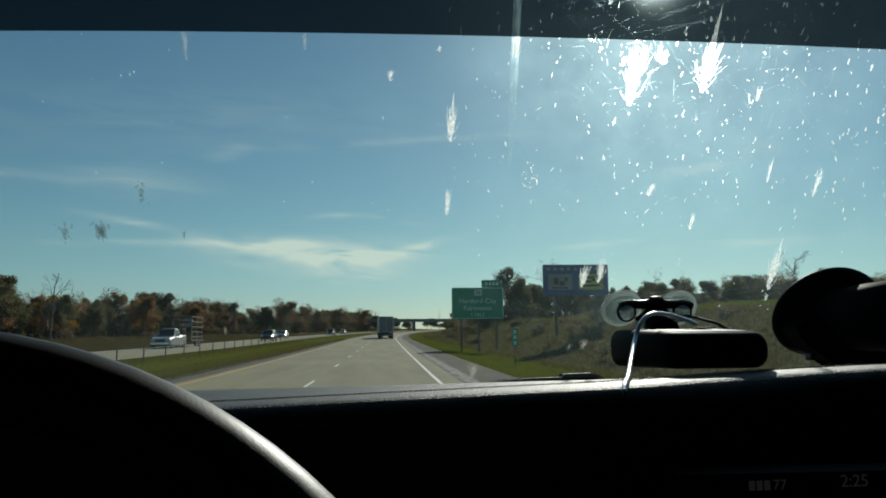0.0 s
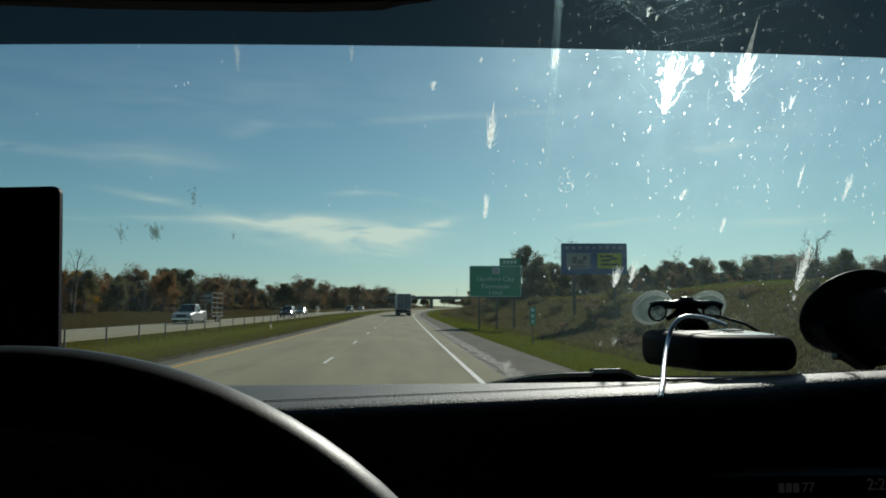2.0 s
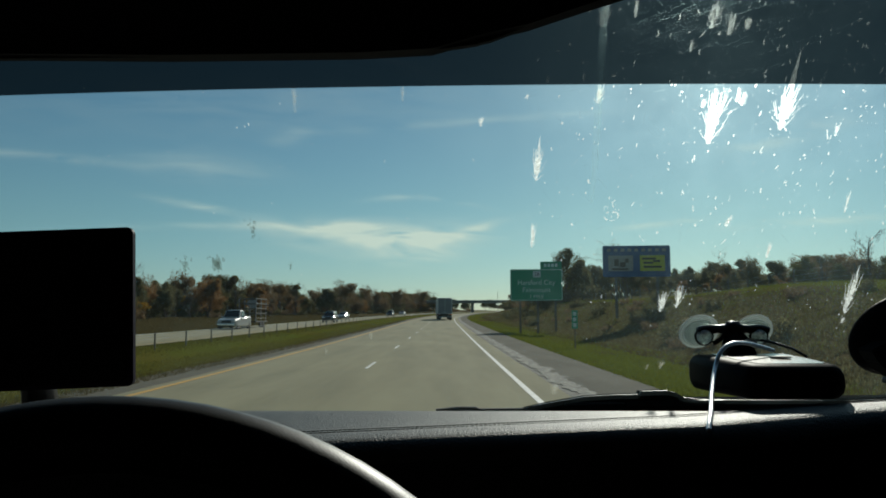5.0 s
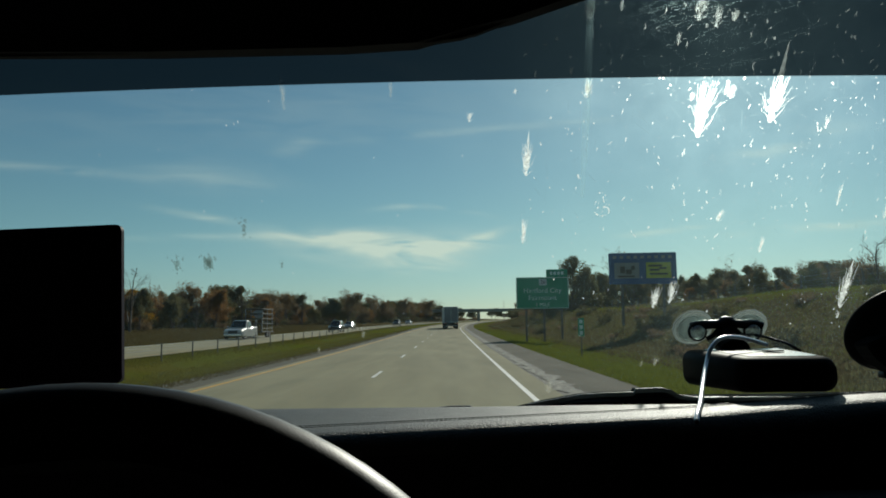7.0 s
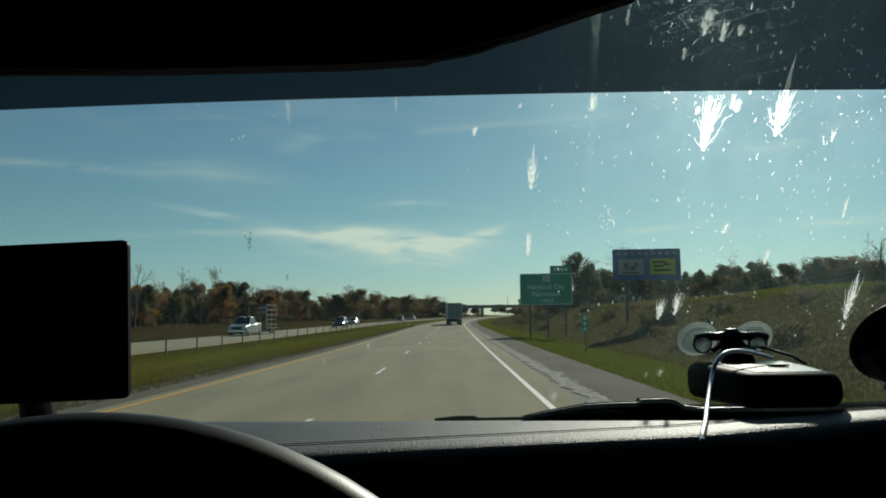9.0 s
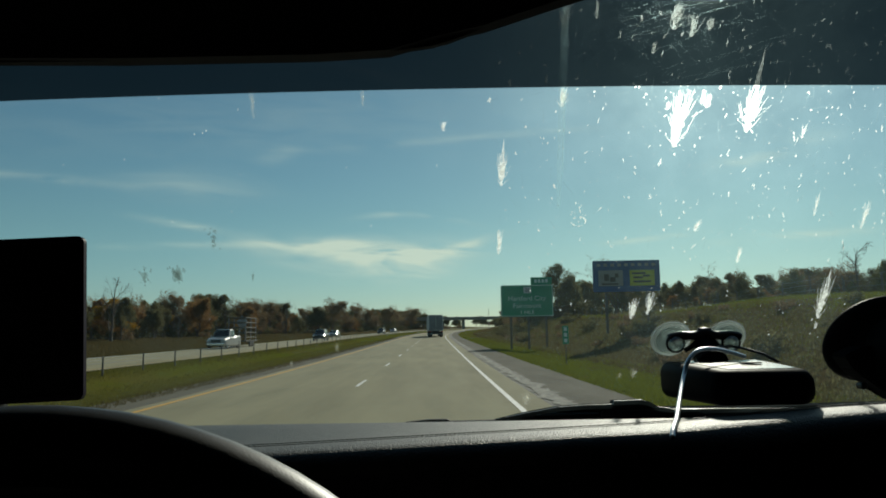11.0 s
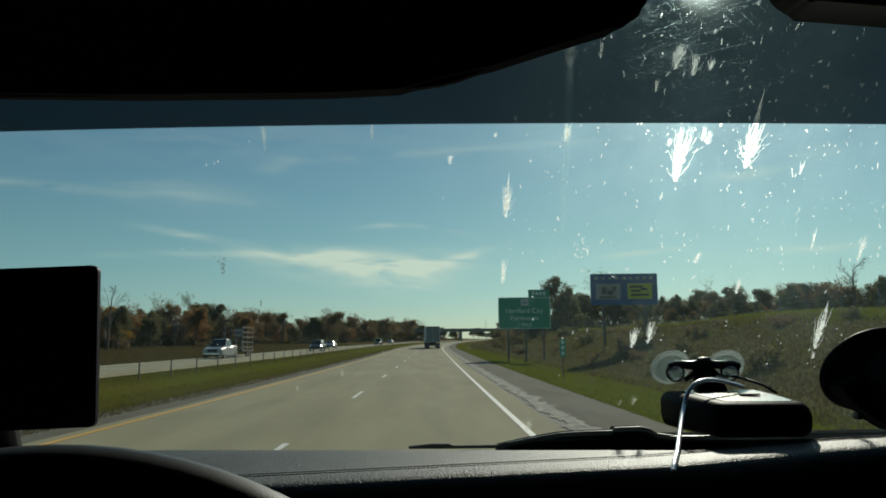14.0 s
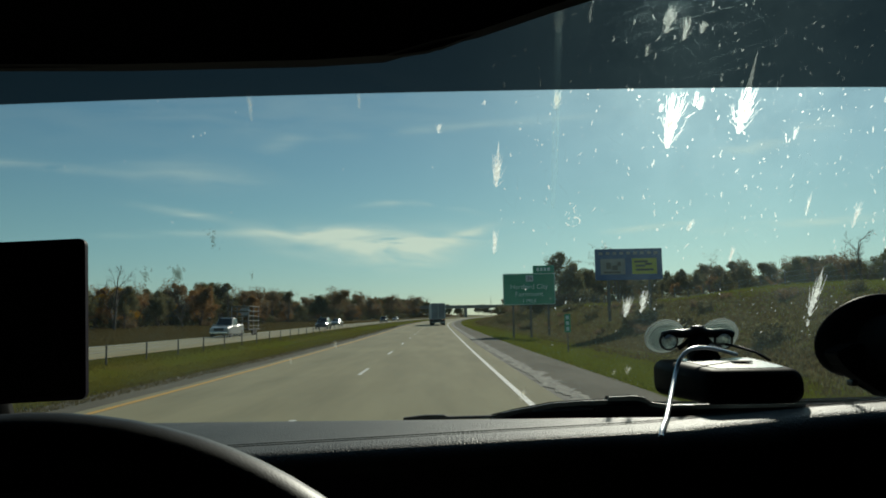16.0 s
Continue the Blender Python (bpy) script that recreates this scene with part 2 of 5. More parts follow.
DIGITS = glow_mat("dim_display_digits", (0.55, 0.55, 0.6), 0.012)
CHROME = mat("chrome", (0.75, 0.75, 0.76), 0.15, metal=1.0, vary=(0.7, 0.7, 0.7), scale=50)

CONCRETE = mat("road_concrete", (0.30, 0.274, 0.168), 0.95, vary=(0.225, 0.206, 0.126), scale=0.45, fine=10, bump=0.3, bump_scale=50, by_object=0.05, stretch=(2.2, 0.25, 1), spec=0.14)
JOINT = mat("joint_seal", (0.12, 0.11, 0.09), 0.95, vary=(0.16, 0.15, 0.12), scale=3, fine=40)
ASPHALT = mat("shoulder_asphalt", (0.12, 0.11, 0.085), 0.95, vary=(0.165, 0.15, 0.118), scale=0.6, fine=25, bump=0.4, bump_scale=60, stretch=(1.5, 0.4, 1), spec=0.04)
CRUMBLE = mat("crumbled_seam", (0.10, 0.095, 0.08), 0.95, vary=(0.30, 0.285, 0.23), scale=2.2, fine=14, bump=0.8, bump_scale=30, stretch=(2.5, 0.8, 1))
GRASS = mat("mown_grass", (0.10, 0.12, 0.015), 0.95, vary=(0.115, 0.10, 0.024), scale=0.12, fine=2.0, bump=0.5, bump_scale=12, spec=0.0)
BLADES = mat("grass_blades", (0.155, 0.175, 0.024), 0.9, by_island=0.2, spec=0.0, through_light=0.4)
BLADES_DRY = mat("yellowing_grass_blades", (0.15, 0.14, 0.034), 0.9, by_island=0.25, spec=0.0, through_light=0.4)
WEEDS = mat("dry_weeds", (0.095, 0.078, 0.034), 0.95, by_island=0.18, spec=0.0, through_light=0.5)
PAINT_W = mat("white_line_paint", (0.72, 0.71, 0.66), 0.7, vary=(0.55, 0.54, 0.5), scale=3, fine=30, bump=0.2, bump_scale=60)
PAINT_Y = mat("yellow_line_paint", (0.62, 0.33, 0.035), 0.7, vary=(0.5, 0.28, 0.05), scale=3, fine=30, bump=0.2, bump_scale=60)
STEEL = mat("galvanised_steel", (0.30, 0.31, 0.31), 0.5, metal=0.6, vary=(0.22, 0.22, 0.22), scale=6, fine=60)
POST_DARK = mat("weathered_post", (0.09, 0.085, 0.075), 0.8, vary=(0.13, 0.12, 0.1), scale=8, fine=60)
SIGN_GREEN = mat("sign_green", (0.004, 0.25, 0.125), 0.45, vary=(0.006, 0.28, 0.14), scale=1.5, fine=20)
SIGN_BLUE = mat("sign_blue", (0.012, 0.07, 0.20), 0.45, vary=(0.015, 0.085, 0.23), scale=1.5, fine=20)
SIGN_WHITE = mat("sign_white", (0.62, 0.64, 0.62), 0.5, vary=(0.5, 0.52, 0.5), scale=4, fine=30)
SIGN_LETTER = mat("sign_letter", (0.70, 0.80, 0.74), 0.5, vary=(0.6, 0.72, 0.65), scale=6, fine=40)
SIGN_YELLOW = mat("sign_yellow", (0.55, 0.52, 0.03), 0.5, vary=(0.45, 0.43, 0.03), scale=4, fine=30)
SIGN_PANEL = mat("logo_panel_grey", (0.35, 0.33, 0.30), 0.5, vary=(0.28, 0.25, 0.22), scale=4, fine=30)
SIGN_BACK = mat("sign_back_aluminium", (0.25, 0.26, 0.27), 0.5, metal=0.5, vary=(0.2, 0.2, 0.21), scale=2, fine=20)
BARK = mat("bark", (0.085, 0.065, 0.05), 0.95, vary=(0.13, 0.105, 0.085), scale=3, fine=20, bump=0.6, bump_scale=14)
LEAF = {
    "dark": mat("leaf_dark_olive", (0.145, 0.135, 0.065), 0.75, by_island=0.5, spec=0.1, through_light=0.5),
    "rust": mat("leaf_rust", (0.27, 0.155, 0.065), 0.75, by_island=0.5, spec=0.1, through_light=0.5),
    "yellow": mat("leaf_yellow", (0.42, 0.235, 0.02), 0.75, by_island=0.45, spec=0.2, through_light=0.45),
    "green": mat("leaf_green", (0.13, 0.135, 0.055), 0.75, by_island=0.5, spec=0.1, through_light=0.5),
    "brown": mat("leaf_brown", (0.21, 0.15, 0.085), 0.8, by_island=0.5, spec=0.1, through_light=0.5),
}
CAR_WHITE = mat("car_white", (0.36, 0.37, 0.37), 0.25, vary=(0.30, 0.31, 0.31), scale=2, fine=20)
CAR_DARK = mat("car_dark_grey", (0.035, 0.037, 0.042), 0.22, vary=(0.045, 0.046, 0.05), scale=2, fine=20)
CAR_SILVER = mat("car_silver", (0.35, 0.36, 0.37), 0.25, metal=0.4, vary=(0.3, 0.31, 0.32), scale=2, fine=20)
CAR_GLASS = mat("car_window", (0.015, 0.018, 0.02), 0.06, spec=0.7)
LAMP_GLASS = mat("lamp_glass", (0.7, 0.7, 0.68), 0.1)
LAMP_RED = mat("tail_lamp", (0.35, 0.01, 0.01), 0.2)
RUBBER = mat("tyre_rubber", (0.018, 0.018, 0.018), 0.85, vary=(0.03, 0.03, 0.03), scale=20, fine=90)
RIM = mat("wheel_rim", (0.4, 0.4, 0.41), 0.3, metal=0.9, vary=(0.3, 0.3, 0.3), scale=10)
TRAILER = mat("trailer_white", (0.62, 0.63, 0.63), 0.4, vary=(0.5, 0.51, 0.51), scale=1.0, fine=9)
TRAILER_DOOR = mat("trailer_door", (0.18, 0.19, 0.2), 0.45, vary=(0.13, 0.135, 0.14), scale=1.0, fine=9)
BRIDGE = mat("bridge_concrete", (0.30, 0.29, 0.26), 0.85, vary=(0.22, 0.21, 0.19), scale=0.4, fine=6, bump=0.2, bump_scale=10)


# ---- building helpers ----
def finish(name, bm, material, smooth=False):
    me = bpy.data.meshes.new(name)
    bm.normal_update()
    bm.to_mesh(me)
    bm.free()
    if material:
        me.materials.append(material)
    if smooth:
        me.polygons.foreach_set("use_smooth", [True] * len(me.polygons))
    return me


def part(name, bm, material, parent, label="", smooth=False, m=None):
    ob = new(name, finish(name, bm, material, smooth))
    ob.parent = parent
    if m is not None:
        ob.matrix_local = m
    if label:
        tagged(ob, label)
    return ob


def thing(name, label, category, at=None, group="", kind=""):
    ob = new(name)
    ob.empty_display_size = 0.1
    if at is not None:
        ob.matrix_world = at
    return tagged(ob, label, category, group, kind)


def box(bm, c, s, bevel=0.0, rot=None, seg=2):
    m = Matrix.Translation(c) @ (rot if rot is not None else Matrix()) @ Matrix.Diagonal((*s, 1))
    made = bmesh.ops.create_cube(bm, size=1.0, matrix=m)
    if bevel:
        edges = list({e for v in made["verts"] for e in v.link_edges})
        bmesh.ops.bevel(bm, geom=edges, offset=bevel, segments=seg, profile=0.6, affect="EDGES")
    return bm


def fresh():
    return bmesh.new()


def tube(bm, pts, radii, n=8, caps=True):
    """A round tube through the points."""
    pts = [Vector(p) for p in pts]
    if not hasattr(radii, "__len__"):
        radii = [radii] * len(pts)
    rings = []
    side = None
    for i, p in enumerate(pts):
        d = (pts[min(i + 1, len(pts) - 1)] - pts[max(i - 1, 0)]).normalized()
        if side is None:
            side = d.orthogonal().normalized()
        side = (side - d * side.dot(d)).normalized()
        up = d.cross(side)
        rings.append([bm.verts.new(p + (side * math.cos(a) + up * math.sin(a)) * radii[i])
                      for a in [2 * math.pi * k / n for k in range(n)]])
    for a, b in zip(rings, rings[1:]):
        for k in range(n):
            bm.faces.new((a[k], a[(k + 1) % n], b[(k + 1) % n], b[k]))
    if caps:
        bm.faces.new(rings[0][::-1])
        bm.faces.new(rings[-1])
    return bm


def lathe(bm, profile, m, n=40, caps=True):
    """Turns (radius, height) pairs round the z axis of m."""
    rings = []
    for r, h in profile:
        rings.append([bm.verts.new(m @ Vector((r * math.cos(2 * math.pi * k / n), r * math.sin(2 * math.pi * k / n), h))) for k in range(n)])
    for a, b in zip(rings, rings[1:]):
        for k in range(n):
            bm.faces.new((a[k], a[(k + 1) % n], b[(k + 1) % n], b[k]))
    for ring, flip in ((rings[0], True), (rings[-1], False)):
        if caps and profile[0 if flip else -1][0] > 1e-4:
            bm.faces.new(ring[::-1] if flip else ring)
    return bm


def prism(bm, outline, lo, hi, place):
    """Extrudes a 2D outline; place(u, v, w) gives the point."""
    a = [bm.verts.new(place(u, v, lo)) for u, v in outline]
    b = [bm.verts.new(place(u, v, hi)) for u, v in outline]
    n = len(outline)
    bm.faces.new(a[::-1])
    bm.faces.new(b)
    for k in range(n):
        bm.faces.new((a[k], a[(k + 1) % n], b[(k + 1) % n], b[k]))
    return bm


def rounded(outline_w, outline_h, r, n=5):
    pts = []
    for cx, cy, a0 in ((1, 1, 0), (-1, 1, 90), (-1, -1, 180), (1, -1, 270)):
        for k in range(n + 1):
            a = radians(a0 + 90 * k / n)
            pts.append((cx * (outline_w / 2 - r) + r * math.cos(a), cy * (outline_h / 2 - r) + r * math.sin(a)))
    return pts


def lettering(name, text, size, material, parent, m, label=""):
    cu = bpy.data.curves.new(name, "FONT")
    cu.body, cu.size, cu.align_x, cu.align_y, cu.extrude = text, size, "CENTER", "CENTER", size * 0.02
    ob = new(name, cu)
    ob.data.materials.append(material)
    ob.parent = parent
    ob.matrix_local = m
    if label:
        tagged(ob, label)
    return ob


# ---- lie of the land ----
LINE_R, LINE_MID, LINE_L = 1.62, -2.22, -5.95   # white edge line, lane line, yellow line


def bend(y):
    """Sideways run of the carriageway: straight, then away to the right."""
    far = max(0.0, y - 110.0)
    if far > 260:
        return 0.00026 * 260 ** 2 + (far - 260) * 0.00052 * 260
    return 0.00026 * far ** 2


def rise(y):
    return 0.0115 * (math.sqrt(y * y + 60 * 60) - 60) if y > 0 else 0.0


def ease(a, b, t):
    t = min(1.0, max(0.0, (t - a) / (b - a)))
    return t * t * (3 - 2 * t)


def land(x, y):
    """Height of the ground."""
    s = x - bend(y)
    z = rise(y)
    if s > 4.2:
        z += -0.22 * ease(4.6, 6.5, s) + 3.2 * ease(7.5, 21.0, s) * (1 - 0.25 * ease(120, 320, y)) + 0.9 * ease(30, 90, s)
        z += 0.4 * noise.noise((x * 0.07, y * 0.05, 0.0)) * ease(9, 16, s)
        z -= 3.0 * ease(300, 450, y) * ease(8, 30, s)
    elif s < -7.4:
        z += -0.35 * ease(-7.6, -10.5, s) + 0.35 * ease(-11.5, -14.5, s)
        z += 0.9 * ease(-27, -60, s) - 0.25 * ease(-24.0, -26, s)
        z += 0.25 * noise.noise((x * 0.05, y * 0.04, 3.0)) * ease(-27, -36, s)
    if y > 900:
        z = z + (4.0 - z) * ease(900, 1500, y)
    return z


def strip(bm, s0, s1, ys, lift, cols=1, wobble=0.0):
    """A band along the carriageway between two sideways places."""
    rows = []
    for i, y in enumerate(ys):
        row = []
        for k in range(cols + 1):
            s = s0 + (s1 - s0) * k / cols
            if wobble and k in (0, cols):
                s += wobble * (noise.noise((y * 0.8, k * 9.0, 1.0)) + 0.6 * noise.noise((y * 2.7, k * 5.0, 4.0)))
            x = s + bend(y)
            row.append(bm.verts.new((x, y, rise(y) + lift)))
        rows.append(row)
    for a, b in zip(rows, rows[1:]):
        for k in range(cols):
            bm.faces.new((a[k], a[k + 1], b[k + 1], b[k]))
    return bm


def steps(y0, y1, d0, grow=1.0):
    ys, y, d = [], y0, d0
    while y < y1:
        ys.append(y)
        y += d
        d *= grow
    return ys + [y1]


def build_ground():
    ss = [-1800, -1200, -700, -400, -250, -160, -110, -80, -60, -50, -42, -36, -32, -29, -27, -26, -25, -24, -23, -15, -14.5, -13, -11.5, -10.5,
          -9.5, -8.5, -7.8, -7.4, -6, 0, 3, 4.2, 4.8, 5.5, 6.3, 7, 8, 9.5, 11, 13, 15, 17, 19, 21, 23, 26, 30, 35, 42, 50, 60, 75, 95, 130, 180, 260, 400, 700, 1200, 1800]
    ys = [-700, -300, -120, -60, -30, -15] + steps(-8, 120, 3) + steps(124, 420, 7) + steps(440, 900, 35) + [1000, 1150, 1300, 1500, 1900, 2400, 3200]
    bm = fresh()
    rows = []
    for y in ys:
        row = []
        for s in ss:
            x = s + bend(y)
            z = land(x, y) - 0.05 * (-7.35 < s < 4.2)
            if -23.6 < s < -14.8:
                z -= 0.06
            row.append(bm.verts.new((x, y, z)))
        rows.append(row)
    for a, b in zip(rows, rows[1:]):
        for k in range(len(ss) - 1):
            bm.faces.new((a[k], a[k + 1], b[k + 1], b[k]))
    bm.faces.ensure_lookup_table()
    for f in bm.faces:
        c = f.calc_center_median()
        s = c.x - bend(c.y)
        q = s + 5.0 * noise.noise((c.x * 0.07, c.y * 0.03, 5.0)) + 3.0 * noise.noise((c.x * 0.3, c.y * 0.2, 8.0))
        f.material_index = 1 if (8.0 < q < 17.5 or -130 < q < -27) else 0
    me = finish("ground", bm, GRASS, True)
    me.materials.append(SOIL)
    ob = new("ground", me)
    tagged(ob, "rolling mown and dry autumn grass verge and fields", "ground", kind="structure")


build_ground()


def build_roads():
    ys = steps(-30, 160, 4.0) + steps(166, 900, 12)
    road = new("road")
    tagged(road, "pale worn concrete two-lane motorway carriageway", "road", kind="structure")
    bed = part("roadbed", strip(fresh(), -7.4, 4.25, ys, -0.012), JOINT, road)
    part("shoulder", strip(fresh(), LINE_R + 1.15, 4.25, ys, 0.0, wobble=0.05), ASPHALT, road, "grey asphalt shoulder with a ragged grass edge")
    part("shoulder", strip(fresh(), -7.5, LINE_L - 0.35, ys, 0.0, wobble=0.15), ASPHALT, road, "narrow grey asphalt shoulder beside the median")
    part("seam", strip(fresh(), LINE_R + 0.78, LINE_R + 1.22, steps(-30, 160, 0.16) + steps(166, 900, 12), 0.004, 2, wobble=0.32), CRUMBLE, road, "crumbled dark seam beside the concrete")
    part("edge_line", strip(fresh(), LINE_R - 0.06, LINE_R + 0.06, ys, 0.006), PAINT_W, road, "white edge line")
    part("edge_line", strip(fresh(), LINE_L - 0.075, LINE_L + 0.075, ys, 0.006), PAINT_Y, road, "yellow edge line")
    for k in range(-2, 30):
        y = 8.7 + k * 12.2
        part("lane_dash", strip(fresh(), LINE_MID - 0.05, LINE_MID + 0.05, [y, y + 1.4, y + 2.8], 0.006), PAINT_W, road)
    opp = new("opposite_road")
    tagged(opp, "pale concrete opposite carriageway across the median", "road", kind="structure")
    part("surface", strip(fresh(), -23.4, -15.0, ys, 0.02), CONCRETE, opp)
    part("edge_line", strip(fresh(), -15.5, -15.4, ys, 0.03), PAINT_Y, opp)
    part("edge_line", strip(fresh(), -22.6, -22.5, ys, 0.03), PAINT_W, opp)
    return road, opp


road, opposite = build_roads()


# ---- the car that carries the camera ----
def glass_y(x, z):
    """Depth of the windscreen at x and height z over the eye."""
    q = min(abs(x), 0.45)
    return 0.678 - 0.672 * z - 0.0206 * x + 0.088 * q * q


def on_glass(x, z, off=0.0):
    return Vector((x, glass_y(x, z) + off, EYE + z))


TINT_EDGE = 0.187


def build_windscreen():
    ws = thing("windscreen", "raked car windscreen spattered with dried insect marks and scratches", "windscreen", kind="structure")

    def pane(z0, z1, off, nz):
        bm = fresh()
        rows = []
        for i in range(nz + 1):
            z = z0 + (z1 - z0) * i / nz
            rows.append([bm.verts.new(on_glass(-0.62 + 1.75 * k / 40, z, off)) for k in range(41)])
        for a, b in zip(rows, rows[1:]):
            for k in range(40):
                bm.faces.new((a[k], a[k + 1], b[k + 1], b[k]))
        return bm

    part("pane", pane(-0.105, 0.36, 0.0, 10), GLASS, ws, smooth=True)
    part("tint_band", pane(TINT_EDGE, 0.36, -0.004, 4), TINT, ws, "dark blue-grey shade band with a sharp lower edge", smooth=True)
    return ws


windscreen = build_windscreen()


def splatter(x, z, w, h, fingers, material=None, tail=0.0, ring=False, seed=1):
    """A dried mark: ragged blot below, drawn out upwards by the wind."""
    rng = random.Random(seed)
    bm = fresh()

    def at(u, v):
        return on_glass(x + u, z + v, 0.0025)

    def blot(cu, cv, r, n=11, squeeze=1.0):
        vs = [bm.verts.new(at(cu + r * (0.55 + 0.6 * rng.random()) * math.cos(a), cv + r * squeeze * (0.55 + 0.6 * rng.random()) * math.sin(a)))
              for a in [2 * math.pi * k / n for k in range(n)]]
        bm.faces.new(vs)

    def streak(u0, v0, u1, v1, wid):
        n = 5
        left, right = [], []
        for k in range(n + 1):
            t = k / n
            c = (u0 + (u1 - u0) * t + (wid * 0.6 + 0.00025) * rng.uniform(-1, 1), v0 + (v1 - v0) * t)
            half = wid * (1 - t) ** 0.6 * rng.uniform(0.5, 1.1) * 0.5 + 0.0001
            left.append(bm.verts.new(at(c[0] - half, c[1])))
            right.append(bm.verts.new(at(c[0] + half, c[1])))
        for k in range(n):
            bm.faces.new((left[k], right[k], right[k + 1], left[k + 1]))

    def beads(u0, v0, u1, v1, r):
        streak(u0, v0, u1, v1, r * 1.3)
        for k in range(7):
            t = k / 6
            if rng.random() < 0.85:
                blot(u0 + (u1 - u0) * t + r * rng.gauss(0, 0.7), v0 + (v1 - v0) * t, r * (1.15 - 0.6 * t) * rng.uniform(0.6, 1.3), 6, rng.uniform(1.2, 2.6))

    if ring:
        for k in range(30):
            a = rng.uniform(0, 2 * math.pi)
            blot(w * 0.42 * math.cos(a), -h * 0.28 + w * 0.42 * math.sin(a) * 0.6, w * rng.uniform(0.02, 0.07), 6)
        for k in range(fingers * 2):
            blot(rng.gauss(0, 0.2) * w, rng.uniform(-0.2, 0.55) * h, w * rng.uniform(0.02, 0.05), 6, 1.8)
    elif material is RESIDUE_SHADED:
        # soft wing-shaped smears
        for k in range(4):
            a = rng.uniform(-0.9, 0.9)
            for q in range(6):
                d = h * (q / 5 - 0.4) * rng.uniform(0.7, 1.0)
                blot(d * math.sin(a) + 0.06 * w * rng.gauss(0, 1), d * math.cos(a), w * 0.13 * math.sin(math.pi * (0.15 + 0.14 * q)) * rng.uniform(0.7, 1.2), 9, 1.4)
    else:
        # solid heart, pointed below and torn at its sides
        n, left, right = 13, [], []
        for k in range(n + 1):
            q = k / n
            half = w * 0.165 * math.sin(math.pi * min(1.0, q * 0.86 + 0.06)) ** 0.8 * rng.uniform(0.55, 1.25)
            mid = w * (0.03 * rng.uniform(-1, 1) + 0.10 * (q - 0.4))
            left.append(bm.verts.new(at(mid - half, h * (-0.48 + 0.66 * q))))
            right.append(bm.verts.new(at(mid + half, h * (-0.48 + 0.66 * q))))
        for k in range(n):
            bm.faces.new((left[k], right[k], right[k + 1], left[k + 1]))
        # feathers fanning upwards, beaded at their ends
        for k in range(fingers * 3):
            u = rng.gauss(0, 0.22) * w
            v0, v1 = -h * rng.uniform(-0.05, 0.3), h * rng.uniform(0.0, 0.5)
            beads(u * 0.5, v0, u * rng.uniform(0.8, 1.2) + 0.06 * w, v1, w * rng.uniform(0.007, 0.024))
        for side in (-1, 1):
            streak(0.0, -h * 0.47, side * w * rng.uniform(0.3, 0.5), -h * rng.uniform(0.15, 0.3), w * 0.06)
        for k in range(fingers * 2):
            blot(rng.gauss(0, 0.30) * w, rng.uniform(-0.6, 0.5) * h, w * rng.uniform(0.008, 0.028), 6)
    if tail:
        base = w * 0.14
        tip = bm.verts.new(at(tail * 0.10, h * 0.5 + tail))
        lo = [bm.verts.new(at(-base, h * 0.1)), bm.verts.new(at(-base * 0.15, h * 0.45)), bm.verts.new(at(base, h * 0.1))]
        bm.faces.new((lo[0], lo[1], tip))
        bm.faces.new((lo[1], lo[2], tip))
    part("dried_splatter", bm, material or RESIDUE, windscreen)


splatter(0.2562, 0.1740, 0.023, 0.034, 15, tail=0.022, seed=1)
splatter(0.2000, 0.1672, 0.025, 0.040, 16, seed=2)
splatter(0.0637, 0.1345, 0.013, 0.026, 12, tail=0.008, seed=3)
splatter(0.0632, 0.0802, 0.008, 0.021, 9, seed=4)
splatter(0.1287, 0.1004, 0.014, 0.020, 9, ring=True, seed=5)
splatter(0.1082, 0.1829, 0.010, 0.014, 8, seed=6)
splatter(0.1873, 0.2317, 0.014, 0.017, 12, seed=7)
splatter(0.1065, 0.2322, 0.012, 0.017, 9, seed=8)
splatter(0.2010, 0.2270, 0.009, 0.016, 6, seed=34)
splatter(0.2136, 0.2270, 0.008, 0.008, 6, seed=35)
splatter(0.1740, 0.2130, 0.006, 0.008, 6, seed=36)
splatter(0.1295, 0.2360, 0.004, 0.012, 4, seed=37)
splatter(0.2210, 0.1792, 0.007, 0.010, 5, seed=38)
splatter(0.1093, 0.1815, 0.009, 0.013, 8, RESIDUE_THIN, seed=39)
splatter(0.2281, 0.0906, 0.010, 0.010, 7, seed=9)
splatter(0.2690, 0.0674, 0.007, 0.014, 8, seed=10)
splatter(0.3267, 0.1063, 0.005, 0.019, 4, seed=11)
splatter(0.3707, 0.0979, 0.008, 0.023, 6, seed=12)
splatter(0.3537, 0.0306, 0.015, 0.038, 10, tail=0.006, seed=13)
splatter(0.1831, 0.0233, 0.010, 0.019, 10, seed=14)
splatter(0.1975, 0.0282, 0.008, 0.021, 8, seed=15)
splatter(-0.1298, 0.1836, 0.008, 0.024, 6, RESIDUE_THIN, seed=16)
splatter(-0.0445, 0.1841, 0.006, 0.011, 5, RESIDUE_THIN, seed=17)
splatter(0.0169, 0.1648, 0.006, 0.008, 5, seed=18)
splatter(0.1920, -0.0348, 0.012, 0.010, 8, RESIDUE_THIN, seed=19)
splatter(0.1790, -0.0365, 0.007, 0.007, 5, RESIDUE_THIN, seed=33)
splatter(0.0932, -0.0574, 0.014, 0.015, 10, RESIDUE_THIN, seed=20)
